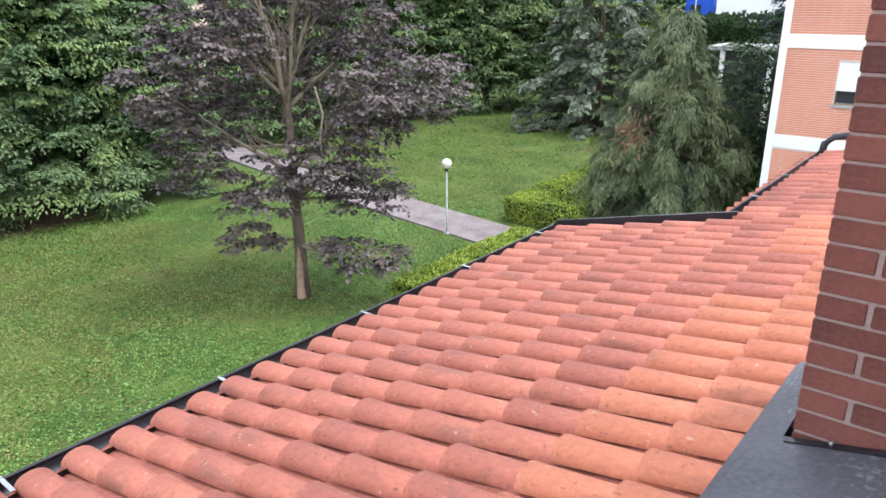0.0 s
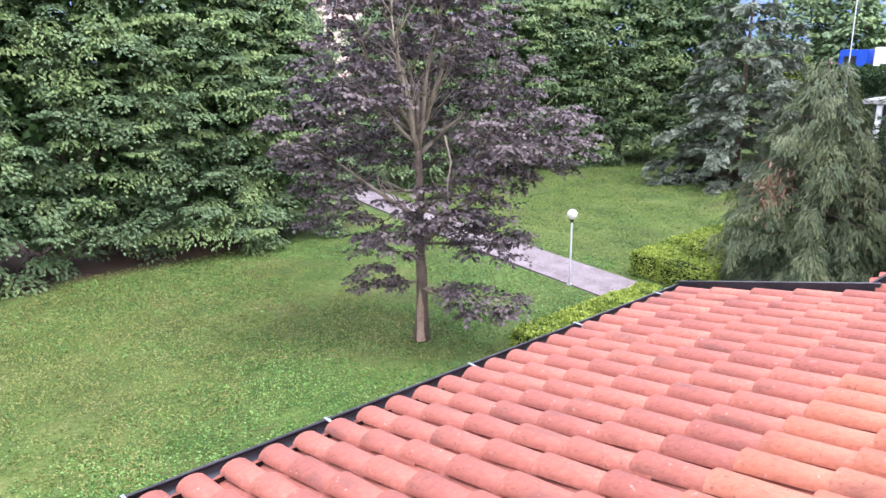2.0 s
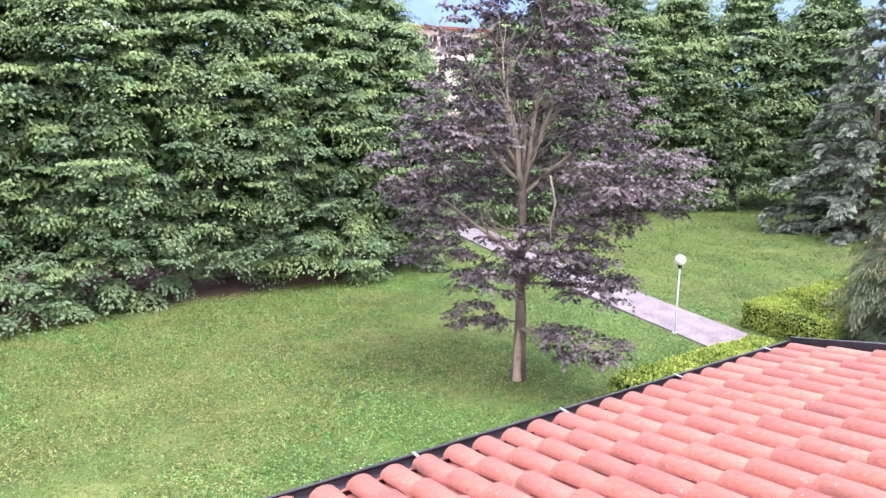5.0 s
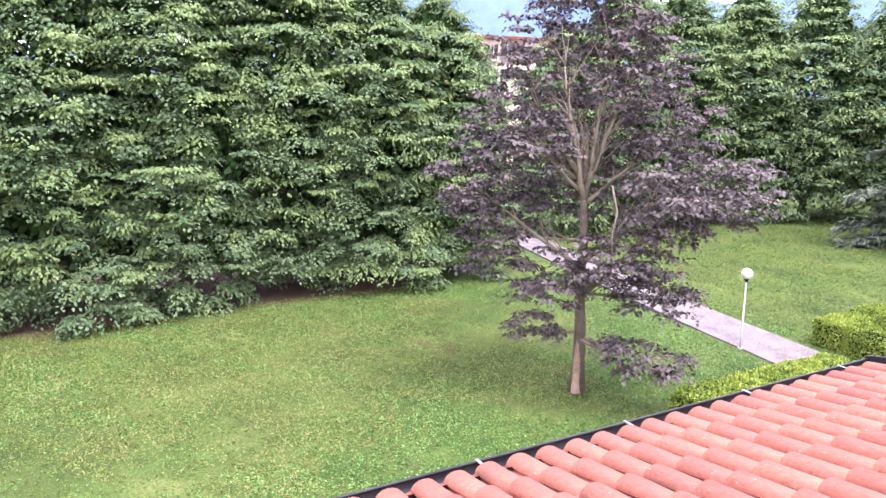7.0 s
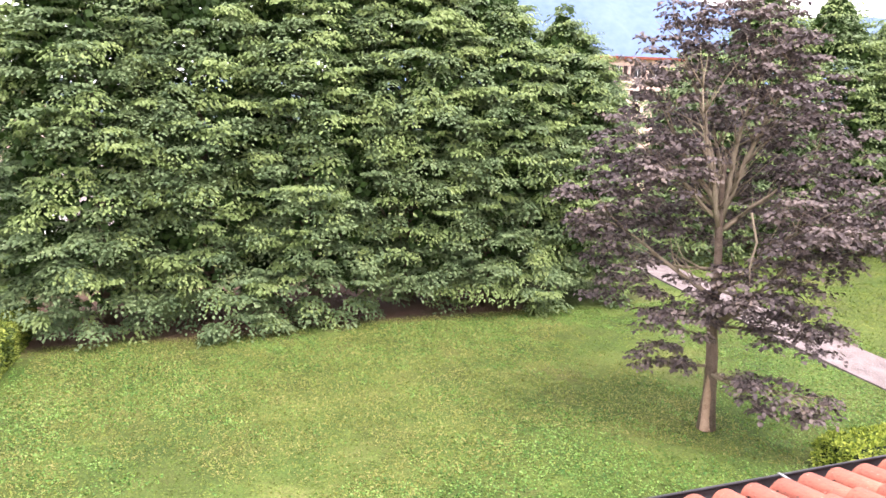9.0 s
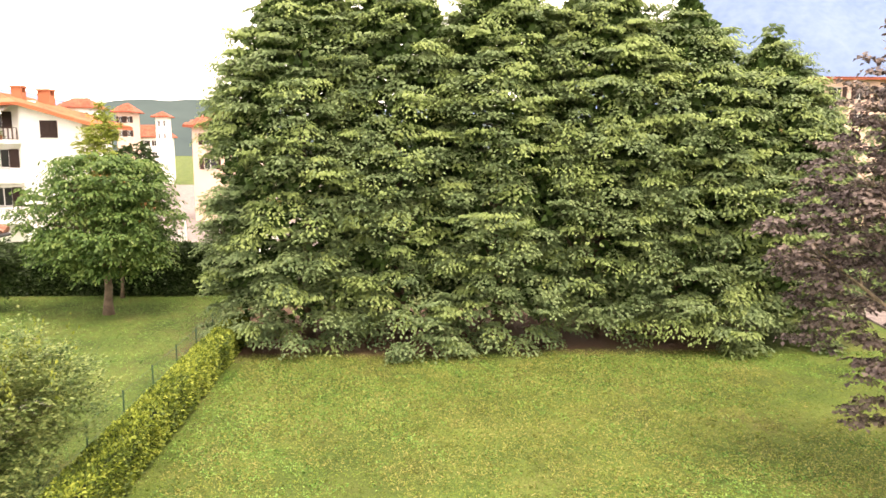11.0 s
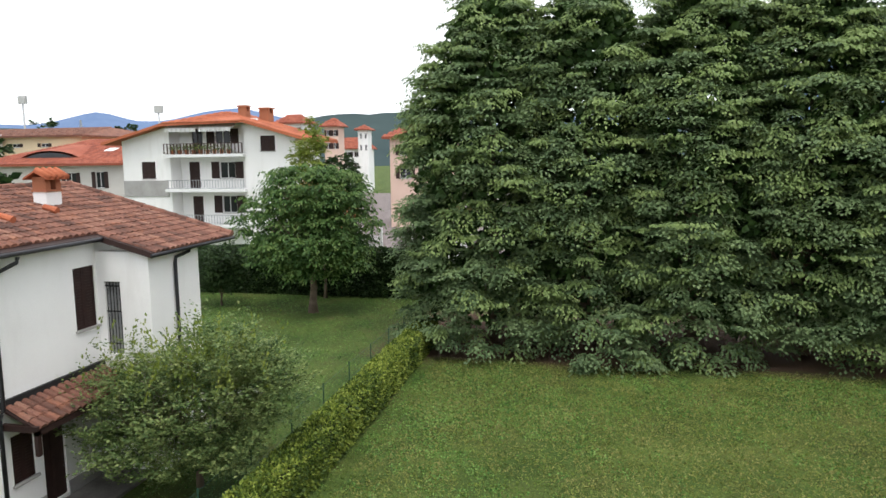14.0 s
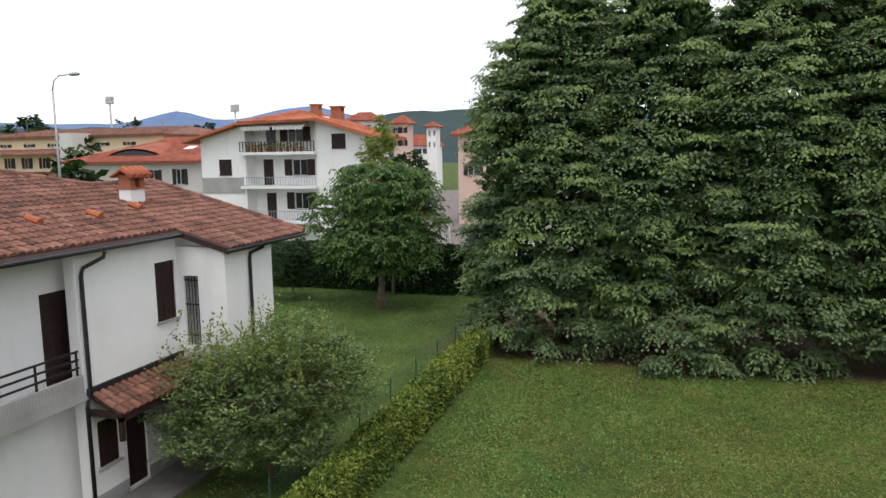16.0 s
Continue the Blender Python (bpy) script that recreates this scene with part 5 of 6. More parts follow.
    for x, y in ((-13.5, -14.75), (-17.3, -15.0), (-15.4, -14.7)):
        V, F = [], []
        tube_data(V, F, [(x, y + 0.2, zr(y + 0.2) + 0.12), (x, y - 0.22, zr(y - 0.22) + 0.12)], [0.10, 0.085], 8)
        obj("vent_tile", V, F, M["tile_orange"], R, "raised orange vent tile")


white_house()
tagged(box("terrace", (-24, -13.2, -0.1), (-13.2, -11.9, 0.03), M["stone_paving"], None, bevel=0.01), "rough grey stone paving beside the white house", "paving", kind="structure")


def balcony_house():
    h = thing("balcony_house", "white three-storey house with balconies and orange tiled roof", "house")
    X, s = -53.0, 1.06
    Y = lambda y: y * s
    Z = lambda z: 8.5 + (z - 8.5) * s
    yl, yr = Y(-36.45), Y(-21.85)
    bl, br = Y(-32.3), Y(-26.0)
    peak, eave = Z(12.35), Z(10.2)
    ym = Y(-28.6)
    f3, f2, f1 = Z(9.0), Z(6.35), Z(3.6)
    hL = [(Y(-34.81), Y(-33.62), Z(7.17), Z(8.46))]
    hR = [(Y(-24.68), Y(-23.49), Z(9.17), Z(10.31))]
    wall_mesh("x", X - 0.4, X, yl, bl, -0.3, Z(10.3), hL, M["render_white"], h)
    wall_mesh("x", X - 0.4, X, br, yr, -0.3, Z(10.34), hR, M["render_white"], h)
    # deep balconies: the wall behind them
    xb = X - 1.5
    hb = [(Y(-31.57), Y(-30.65), f2, Z(8.42)), (Y(-28.9), Y(-27.6), Z(7.1), Z(8.4)), (Y(-31.2), Y(-30.3), f3, Z(11.0)), (Y(-29.2), Y(-27.9), Z(9.8), Z(10.95)), (Y(-28.8), Y(-27.6), Z(4.4), Z(5.75)), (Y(-31.4), Y(-30.5), f1, Z(5.7))]
    wall_mesh("x", xb - 0.3, xb, bl - 0.4, br + 0.4, -0.3, Z(11.7), hb, M["render_white"], h)
    for lo, hi in [((xb, bl - 0.4, -0.3), (X - 0.4, bl, Z(11.4))), ((xb, br, -0.3), (X - 0.4, br + 0.4, Z(11.4)))]:
        joined_boxes("wall", [(lo, hi)], M["render_white"], h)
    prism("gable", [(yl, Z(10.3)), (bl, Z(10.3)), (bl, Z(11.5))], X - 0.4, X, "x", M["render_white"], h)
    prism("gable", [(br, Z(11.5)), (br, Z(10.34)), (yr, Z(10.34))], X - 0.4, X, "x", M["render_white"], h)
    for lo, hi in [((X - 5.0, yr - 0.35, -0.3), (X - 0.4, yr, eave - 0.1)), ((X - 5.0, yl, -0.3), (X - 0.4, yl + 0.35, eave - 0.1)), ((X - 5.0, yl + 0.35, -0.3), (X - 4.6, yr - 0.35, eave - 0.1))]:
        joined_boxes("side_wall", [(lo, hi)], M["render_white"], h)
    for a, b_, c, d in hL + hR:
        window("x", X, 1, a, b_, c, d, h)
    for i, (a, b_, c, d) in enumerate(hb):
        tall = d - c > 1.7
        window("x", xb, 1, a, b_, c, d, h, shut=tall and i != 2, sill=not tall, frame_mat=M["shutter"] if tall else M["white_paint"])
        if not tall:
            for q0, q1 in ((a - 0.75, a - 0.04), (b_ + 0.04, b_ + 0.75)):
                louvre_shutter("x", xb + 0.01, 1, q0, q1, c, d, M["shutter"], h)
    for f, top, rm, label in ((f3, 0.85, M["rail_brown"], "wooden balcony"), (f2, 0.72, M["steel"], "railed balcony"), (f1, 0.8, M["steel"], "low balcony")):
        b = thing_part("balcony", h)
        joined_boxes("slab", [((xb, bl - 0.25, f - 0.24), (X + 0.55, br + 0.1, f))], M["white_paint"], b)
        railing("x", X + 0.5, bl - 0.2, br + 0.05, f, f + top, 0.24 if f != f3 else 0.3, rm, b, 0.022 if f != f3 else 0.05)
    joined_boxes("band", [((X, yl, Z(5.75)), (X + 0.06, bl - 0.25, Z(7.0)))], M["concrete"], h, "grey cement band")
    # awning over the top balcony
    aw = thing_part("awning", h)
    for a, b_ in ((bl + 0.1, bl + 3.0), (bl + 3.15, br - 0.6)):
        slab_roof("awning_cloth", [(X + 0.75, a, Z(10.95)), (X + 0.75, b_, Z(10.95)), (X - 0.3, b_, Z(11.4)), (X - 0.3, a, Z(11.4))], 0.03, M["awning"], aw)
        for k in range(int((b_ - a) / 0.2)):
            joined_boxes("valance_strip", [((X + 0.74, a + 0.2 * k, Z(10.68)), (X + 0.76, a + 0.2 * k + 0.17, Z(10.95)))], M["awning"] if k % 2 else M["white_paint"], aw)
    # roof: low gable cut by a hipped front
    R = thing_part("roof", h, "orange-red tiled roof with deep eaves")
    eL, eR, back = Y(-37.6), Y(-20.4), X - 5.4
    ez = Z(9.98)
    slope = (peak - ez) / (ym - eL)
    zL = lambda y: ez + (y - eL) * slope
    sR = (peak - ez) / (eR - ym)
    zR = lambda y: ez + (eR - y) * sR
    fx = X + 1.0
    hipx, hz = X - 3.2, peak
    cl, cr = Y(-32.4), Y(-25.6)
    slab_roof("roof_slope", [(fx, eL, ez), (fx, cl, zL(cl)), (hipx, ym, hz), (back, ym, hz), (back, eL, ez)], 0.22, M["tile_orange"], R)
    slab_roof("roof_slope", [(fx, cr, zR(cr)), (fx, eR, ez), (back, eR, ez), (back, ym, hz), (hipx, ym, hz)], 0.22, M["tile_orange"], R)
    slab_roof("roof_slope", [(fx, cl, zL(cl)), (fx, cr, zR(cr)), (hipx, ym, hz)], 0.22, M["tile_orange"], R)
    tile_rows((fx, eR - 0.0, ez + 0.02), (-1, 0, 0), (0, -1, sR), 18, 20, R, M["tile_orange"], 0.34, 0.42, lambda u, v: eR - v * 0.97 > ym + 0.3 and (u > 0.2 + (v - (eR - cr)) * 1.15))
    tile_rows((fx, cl + 0.1, zL(cl) + 0.02), (0, 1, 0), (hipx - fx, 0, hz - zL(cl)), 20, 10, R, M["tile_orange"], 0.34, 0.42, lambda u, v: 0.85 * v < u < (cr - cl) - 0.85 * v)
    # chimneys
    for cx, cy, w, z0, z1 in ((X - 2.0, -28.45, 0.36, Z(11.2), 12.95), (X - 3.8, -27.35, 0.44, Z(10.8), 12.85)):
        c = thing_part("chimney", h)
        joined_boxes("stack", [((cx - w, cy - w, z0), (cx + w, cy + w, z1 - 0.45))], M["ochre"], c)
        joined_boxes("head", [((cx - w, cy - w, z1 - 0.45), (cx - w * 0.5, cy + w, z1 - 0.1)), ((cx + w * 0.5, cy - w, z1 - 0.45), (cx + w, cy + w, z1 - 0.1)), ((cx - w * 1.2, cy - w * 1.2, z1 - 0.1), (cx + w * 1.2, cy + w * 1.2, z1 + 0.02))], M["ochre"], c)
    # pots on the top balcony
    for k in range(9):
        y = bl + 0.5 + 0.62 * k
        V, F = [], []
        tube_data(V, F, [(X + 0.3, y, f3), (X + 0.3, y, f3 + 0.35)], [0.13, 0.18], 8)
        pot = obj("flower_pot", V, F, M["ochre"], None)
        tagged(pot, "terracotta pot with a green balcony plant", "flower pot", "pots on the balcony")
        q = np.array([X + 0.3, y, f3 + 0.5]) + rng.normal(0, 0.16, (60, 3))
        leaves("plant", q, rng.normal(0, 1, (60, 3)), rng.normal(0, 1, (60, 3)), 0.16, 0.1, M["apple"] if k % 3 else M["hedge"], pot)["kind"] = "stuff"


balcony_house()


def plain_house(name, label, x0, x1, y0, y1, eave, ridge, wall_mat, roof_mat, wins, over=0.7, hip=3.5, ridge_axis="y"):
    """A hipped house with shuttered windows on the side that faces +x. wins: (y0, y1, z0, z1)."""
    h = thing(name, label, "house")
    wall_mesh("x", x1 - 0.35, x1, y0, y1, -0.3, eave, wins, wall_mat, h)
    for lo, hi in [((x0, y0, -0.3), (x1 - 0.35, y0 + 0.35, eave)), ((x0, y1 - 0.35, -0.3), (x1 - 0.35, y1, eave)), ((x0, y0 + 0.35, -0.3), (x0 + 0.35, y1 - 0.35, eave))]:
        joined_boxes("side_wall", [(lo, hi)], wall_mat, h)
    for a, b, c, d in wins:
        window("x", x1, 1, a, b, c, d, h, shut=False, frame_mat=M["white_paint"])
        if b - a > 0.6:
            louvre_shutter("x", x1 + 0.01, 1, a - 0.5, a - 0.02, c, d, M["shutter"], h, slats=False)
            louvre_shutter("x", x1 + 0.01, 1, b + 0.02, b + 0.5, c, d, M["shutter"], h, slats=False)
    R = thing_part("roof", h)
    ax, bx_, ay, by = x0 - over, x1 + over, y0 - over, y1 + over
    xm = (x0 + x1) / 2
    r0, r1 = (xm, ay + hip, ridge), (xm, by - hip, ridge)
    slab_roof("roof_slope", [(bx_, ay, eave), (bx_, by, eave), r1, r0], 0.2, roof_mat, R)
    slab_roof("roof_slope", [(ax, by, eave), (ax, ay, eave), r0, r1], 0.2, roof_mat, R)
    slab_roof("roof_slope", [(bx_, by, eave), (ax, by, eave), r1], 0.2, roof_mat, R)
    slab_roof("roof_slope", [(ax, ay, eave), (bx_, ay, eave), r0], 0.2, roof_mat, R)
    up = Vector((xm - bx_, 0, ridge - eave))
    ln, w = up.length, by - ay
    nu, nv = int(w / 0.4), int(ln / 0.5)
    tile_rows((bx_, ay, eave + 0.02), (0, 1, 0), up, nu, nv, R, roof_mat, 0.4, 0.5, lambda u, v: hip * v / ln < u < w - hip * v / ln)
    return h, R


K = 1.55
ez_ = lambda z: 8.5 + (z - 8.5) * K
hh, hr = plain_house("eyebrow_house", "low grey house with orange hipped roof and eyebrow dormer", -90, -45 * K, -45.0 * K, -48, 8.3, 11.3, M["pale_wall"], M["tile_red"],
                     [(-43.7 * K, -42.9 * K, 5.2, ez_(7.75)), (-39.9 * K, -39.0 * K, 5.2, ez_(7.75)), (-37.6 * K, -36.7 * K, 5.2, ez_(7.75)), (-35.1 * K, -34.4 * K, 5.6, ez_(7.8))], over=1.0, hip=8.5)
V, F = [], []
for x, sc in ((-71.2, 1.0), (-76.0, 0.5)):
    for k in range(9):
        a = math.pi * k / 8
        V.append((x, -39.6 * K - 4.3 * sc * math.cos(a), 8.75 + (-71.2 - x) * 0.28 + 1.1 * sc * math.sin(a) ** 1.5))
F = [(k, k + 1, 9 + k + 1, 9 + k) for k in range(8)]
obj("eyebrow_dormer", V, F, M["tile_red"], hr, "curved eyebrow dormer")
V2 = [(v[0] + 0.05, -39.6 * K + (v[1] + 39.6 * K) * 0.85, 8.75 + (v[2] - 8.75) * 0.8) for v in V[:9]]
obj("dormer_glass", V2, [tuple(range(9))], M["glass"], hr, "dark glazed dormer opening")
slab_roof("roof_window", [(-73.6, -36.2 * K, 9.78), (-73.6, -35.4 * K, 9.78), (-74.8, -35.4 * K, 10.12), (-74.8, -36.2 * K, 10.12)], 0.06, M["white_paint"], hr, "small white-framed roof window")

plain_house("yellow_block", "long pale yellow block with brown tiled roofs", -105, -85, -102, -68, 12.1, 13.6, M["cream"], M["tile_old"],
            [(-97.5 + 4.6 * k, -96.3 + 4.6 * k, 10.6, 11.1) for k in range(6)] + [(-97 + 3.4 * k, -95.9 + 3.4 * k, 7.4, 9.0) for k in range(5)], over=1.0, hip=4)
slab_roof("canopy_roof", [(-82.5, -99.5, 9.6), (-82.5, -81, 9.6), (-85, -81, 10.3), (-85, -99.5, 10.3)], 0.2, M["tile_old"], bpy.data.objects["yellow_block"])
slab_roof("canopy_roof", [(-80.5, -99.5, 6.1), (-80.5, -80.5, 6.1), (-85, -80.5, 6.9), (-85, -99.5, 6.9)], 0.2, M["tile_old"], bpy.data.objects["yellow_block"])
box("stair_tower", (-84.5, -82.5, -0.3), (-81, -80.2, 12.4), M["pale_wall"], bpy.data.objects["yellow_block"])

M["pink"] = mat("pink_plaster", [(0.62, 0.44, 0.36), (0.70, 0.52, 0.44)], 0.5, 0.9, 0.1, 20)
tagged(box("street", (-165, -60, -0.1), (-60, -6, 0.04), M["path"]), "grey asphalt street and yard between the houses", "street", kind="structure")
TOWN = [(-136, -130, -60.4, -55.5, 15.4, 17.2, "render_white"), (-154, -150, -58.7, -55.5, 15.6, 17.4, "pink"), (-171, -168, -57.0, -54.5, 15.4, 16.6, "render_white"), (-190, -180, -70, -60, 11, 14, "render_white"), (-64, -58, -15.2, -11.5, 3.6, 4.6, "render_white"), (-84, -75, 42, 57, 15.9, 16.1, "pink"), (-72, -64, 30, 36, 9.2, 10.8, "render_white"), (-92, -84, -24.5, -17.5, 11.0, 12.6, "pink")]
for x0, x1, y0, y1, ev, rd, wm in TOWN:
    nw = max(2, int((y1 - y0) / 2.4))
    st = (y1 - y0) / nw
    plain_house("town_house", "distant house with pale walls and orange tiled roof", x0, x1, y0, y1, ev, rd, M[wm], M["tile_red"],
                [(y0 + st * k + st * 0.35, y0 + st * k + st * 0.75, z, z + 1.3) for k in range(nw) for z in ([ev - 2.2, ev - 5.0] if ev > 6 else [ev - 2.0])], over=0.8, hip=2.0)[0]["group"] = "town houses"


def brick_block():
    b = thing("brick_block", "apartment block in pink brick with white bands", "building")
    y, x0, x1 = 24.0, -5.82, 3.0
    holes = [(-4.31, -3.2, 5.4, 6.66), (-4.31, -3.2, 8.75, 10.0), (-4.31, -3.2, 2.4, 3.66)]
    wall_mesh("y", y, y + 0.3, x0, x1, -0.3, 12.0, holes, M["brick_joint"], b)
    for lo, hi in [((x0, y + 0.3, -0.3), (x0 + 0.3, 42, 12)), ((x1 - 0.3, y + 0.3, -0.3), (x1, 42, 12)), ((x0 + 0.3, 41.7, -0.3), (x1 - 0.3, 42, 12))]:
        joined_boxes("wall", [(lo, hi)], M["brick_joint"], b)
    # courses of brick, proud of the joints
    rows = []
    z = 0.0
    while z < 12:
        if not any(zb < z + 0.06 and z < zb + 0.42 for zb in (0.9, 3.97, 7.0, 10.1)):
            a = x0 + 0.02
            spans, cuts = [], [h for h in holes if h[2] - 0.07 < z < h[3] + 0.02]
            for h in cuts:
                spans.append((a, h[0] - 0.02))
                a = h[1] + 0.02
            spans.append((a, x1))
            odd = int(round(z / 0.07)) % 2
            for s0, s1 in spans:
                n = int((s1 - s0) / 0.26)
                for k in range(n):
                    q = s0 + k * (s1 - s0) / n
                    rows.append(((q + (0.06 if odd and k else 0), y - 0.008, z), (min(s1, q + (s1 - s0) / n - 0.012 + (0.06 if odd else 0)), y, z + 0.050)))
        z += 0.07
    tagged(joined_boxes("bricks", rows, M["pink_brick"], b), kind="stuff")
    joined_boxes("corner_strip", [((x0 - 0.2, y - 0.04, -0.3), (x0 + 0.02, y + 0.35, 12.0))], M["white_paint"], b)
    for zb in (0.9, 3.97, 7.0, 10.1):
        joined_boxes("band", [((x0 + 0.02, y - 0.035, zb), (x1, y, zb + 0.40))], M["white_paint"], b)
    for a, c, z0, z1 in holes:
        w = window("y", y, -1, a, c, z0, z1, b, shut=False, frame_mat=M["bark_pale"])
        joined_boxes("roller_blind", [((a, y + 0.03, z0 + 0.42), (c, y + 0.07, z1))], M["white_paint"], w, "white roller blind half down")
    slab_roof("roof", [(x0 - 0.6, y - 0.6, 12.0), (x1 + 0.6, y - 0.6, 12.0), (x1 + 0.6, 42.6, 12.0), (x0 - 0.6, 42.6, 12.0)], 0.25, M["tile_orange"], b)


brick_block()


# ---------------------------------------------------------------- street side behind the cedar
def truck():
    t = thing("truck", "blue lorry with a white box body on the road", "truck")
    y, z = 75.0, 5.0
    dx = 0.8
    box("trailer", (-26.0 + dx, y, z + 1.3), (-14.5 + dx, y + 2.5, z + 3.7), M["white_paint"], t, bevel=0.05)
    box("cab", (-29.1 + dx, y, z + 0.7), (-26.4 + dx, y + 2.4, z + 3.5), M["blue_paint"], t, bevel=0.15)
    box("windscreen", (-29.13 + dx, y + 0.2, z + 2.0), (-29.08 + dx, y + 2.2, z + 3.0), M["glass"], t)
    box("side_window", (-28.6 + dx, y - 0.02, z + 2.1), (-27.5 + dx, y + 0.02, z + 2.9), M["glass"], t)
    for x in (-27.2, -22.0, -17.5, -16.2):
        w = tube("wheel", [(x, y - 0.02, z + 0.5), (x, y + 0.3, z + 0.5)], 0.5, M["rubber"], t, sides=16)
        tube("hub", [(x, y - 0.04, z + 0.5), (x, y + 0.0, z + 0.5)], 0.22, M["steel"], w, sides=10)


bank = obj("road_bank", [(-60, 62, 0.0), (20, 62, 0.0), (20, 74, 4.98), (-60, 74, 4.98), (20, 84, 4.98), (-60, 84, 4.98), (20, 110, 0), (-60, 110, 0)], [(0, 1, 2, 3), (3, 2, 4, 5), (5, 4, 6, 7)], M["lawn"])
tagged(bank, "raised grassy road bank behind the garden", "bank", kind="structure")
truck()
hedge("roadside_hedge", "clipped bright green hedge along the road", (-42, 71.0, 3.4), (-30.0, 72.4, 7.7), M["hedge"], 90, 0.28, 6)
hedge("roadside_hedge", "dark green shrubs below the road", (-27.5, 66.0, 1.4), (-14, 69.5, 6.6), M["hedge_dark"], 60, 0.3, 7, lumpy=0.5)


def flag_pole():
    t = thing("pole", "tall thin pale pole beside the road", "pole")
    tube("shaft", [(-21.8, 60, -0.1), (-21.8, 60, 7), (-21.9, 60, 14)], [0.07, 0.05, 0.03], M["lamp_post"], t)


flag_pole()


def pavilion():
    t = thing("garden_shed", "small dark shed with pale posts and a flat grey roof", "shed")
    box("body", (-13.9, 42.2, -0.1), (-10.5, 45, 5.7), M["rail_dark"], t)
    box("roof", (-14.3, 41.8, 5.7), (-10.0, 45.4, 5.95), M["concrete"], t, bevel=0.03)
    for x in (-13.6, -11.0):
        box("post", (x, 42.0, -0.1), (x + 0.25, 42.2, 5.7), M["white_paint"], t)


pavilion()
M["conifer_dark"] = leaf_mat("dark_conifer_needles", [(0.01, 0.02, 0.018), (0.022, 0.038, 0.034), (0.04, 0.06, 0.055)], through=0.1)
M["red_leaf"] = leaf_mat("red_leaf", [(0.25, 0.05, 0.02), (0.45, 0.10, 0.03), (0.55, 0.18, 0.05)], through=0.3)
small_tree("shrub_tree", "dense dark green shrub tree beside the brick block", (-8.4, 31.5, 0), 4.0, [(0.5, 1.6), (2.0, 2.2), (4.0, 1.9), (6.0, 1.2), (7.2, 0.3)], M["hedge_dark"], 71, 600, 9, 0.16, 0.5, [(1.0, 60 * i, 55, 2.6) for i in range(6)], 0.1)
small_tree("red_tree", "small tree with orange-red leaves", (-10.8, 52, 0), 5.5, [(4.5, 0.8), (6.0, 1.8), (8.0, 1.6), (9.5, 0.4)], M["red_leaf"], 72, 260, 8, 0.2, 0.5, [(3.0, 60 * i, 60, 3.0) for i in range(6)], 0.1)
conifer("dark_conifer", "tall dark blue-green conifer", (-13.2, 56, 0), 16, 2.6, M["conifer_dark"], 20, 12, 75, 0.2, weep=0.4, size=0.3)
conifer("columnar_conifer", "narrow yellow-green conifer beside the road", (-27, 92, 0), 17, 2.4, M["spruce"], 18, 12, 76, 0.1, weep=0.2, size=0.4)
for i, (tx, ty, tp) in enumerate([(-40, 66, PROF), (-33, 90, PROF), (-48, 58, PROF), (-20, 96, PROF), (-38, 88, PROF), (-30.5, 87, PROF_B), (-25, 98, PROF)]):
    lime_tree(tx, ty, tp, 80 + i, 2400, label="tall green tree across the road", per=8, gap=1.9, fill=1500, size=0.5, fingers=4)

# ---------------------------------------------------------------- street lamps, masts
def street_lamp(x, y, top, arm, label):
    t = thing("street_lamp", label, "street lamp", "street lamps")
    tube("pole", [(x, y, -0.1), (x, y, top * 0.6), (x, y, top - 1.0)], [0.11, 0.08, 0.06], M["steel"], t)
    tube("arm", [(x, y, top - 1.0), (x, y + arm * 0.1, top - 0.4), (x, y + arm * 0.4, top - 0.05), (x, y + arm, top)], [0.06, 0.055, 0.05, 0.045], M["steel"], t)
    bm = bmesh.new()
    bmesh.ops.create_uvsphere(bm, u_segments=12, v_segments=8, radius=1.0, matrix=Matrix.Translation((x, y + arm + 0.4, top)) @ Matrix.Diagonal((0.17, 0.52, 0.13, 1)))
    part("lamp_head", bm, M["steel"], t, smooth=True)


street_lamp(-40.0, -40.95, 14.45, 1.6, "tall curved grey street lamp behind the white house")
for x, y, top in ((-130, -117.5, 21.5), (-140, -92.5, 19.5)):
    t = thing("floodlight_mast", "distant floodlight mast above the trees", "mast", "floodlight masts")
    tube("mast", [(x, y, -0.1), (x, y, top)], [0.3, 0.16], M["steel"], t)
    box("lamp_rack", (x - 0.3, y - 1.0, top - 0.8), (x + 0.3, y + 1.0, top + 0.8), M["lamp_post"], t, bevel=0.1)
for x, y, top in ((-600, -480, 48), (-640, -440, 36)):
    t = thing("pylon", "far steel lattice pylon", "pylon", "pylons")
    for sx, sy in ((-3, -3), (3, -3), (-3, 3), (3, 3)):
        tube("leg", [(x + sx, y + sy, 0), (x + sx * 0.1, y + sy * 0.1, top)], 0.3, M["steel"], t, sides=4)
    for z in (top * 0.75, top * 0.88):
        tube("cross_arm", [(x - 3, y - 5, z), (x + 3, y + 5, z)], 0.3, M["steel"], t, sides=4)

# ---------------------------------------------------------------- hills
def hill_mat(name, a, b):
    return mat(name, [a, b], 0.004, 1.0, 0, 0.03, spec=0.0)


# haze of distance is painted in: far hills and mountain go pale blue
M["hill_far"] = hill_mat("haze_tinted_far_hills", (0.115, 0.17, 0.29), (0.155, 0.215, 0.335))
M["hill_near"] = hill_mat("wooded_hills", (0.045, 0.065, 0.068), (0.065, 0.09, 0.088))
M["mountain"] = hill_mat("haze_tinted_mountain", (0.085, 0.135, 0.24), (0.135, 0.19, 0.3))


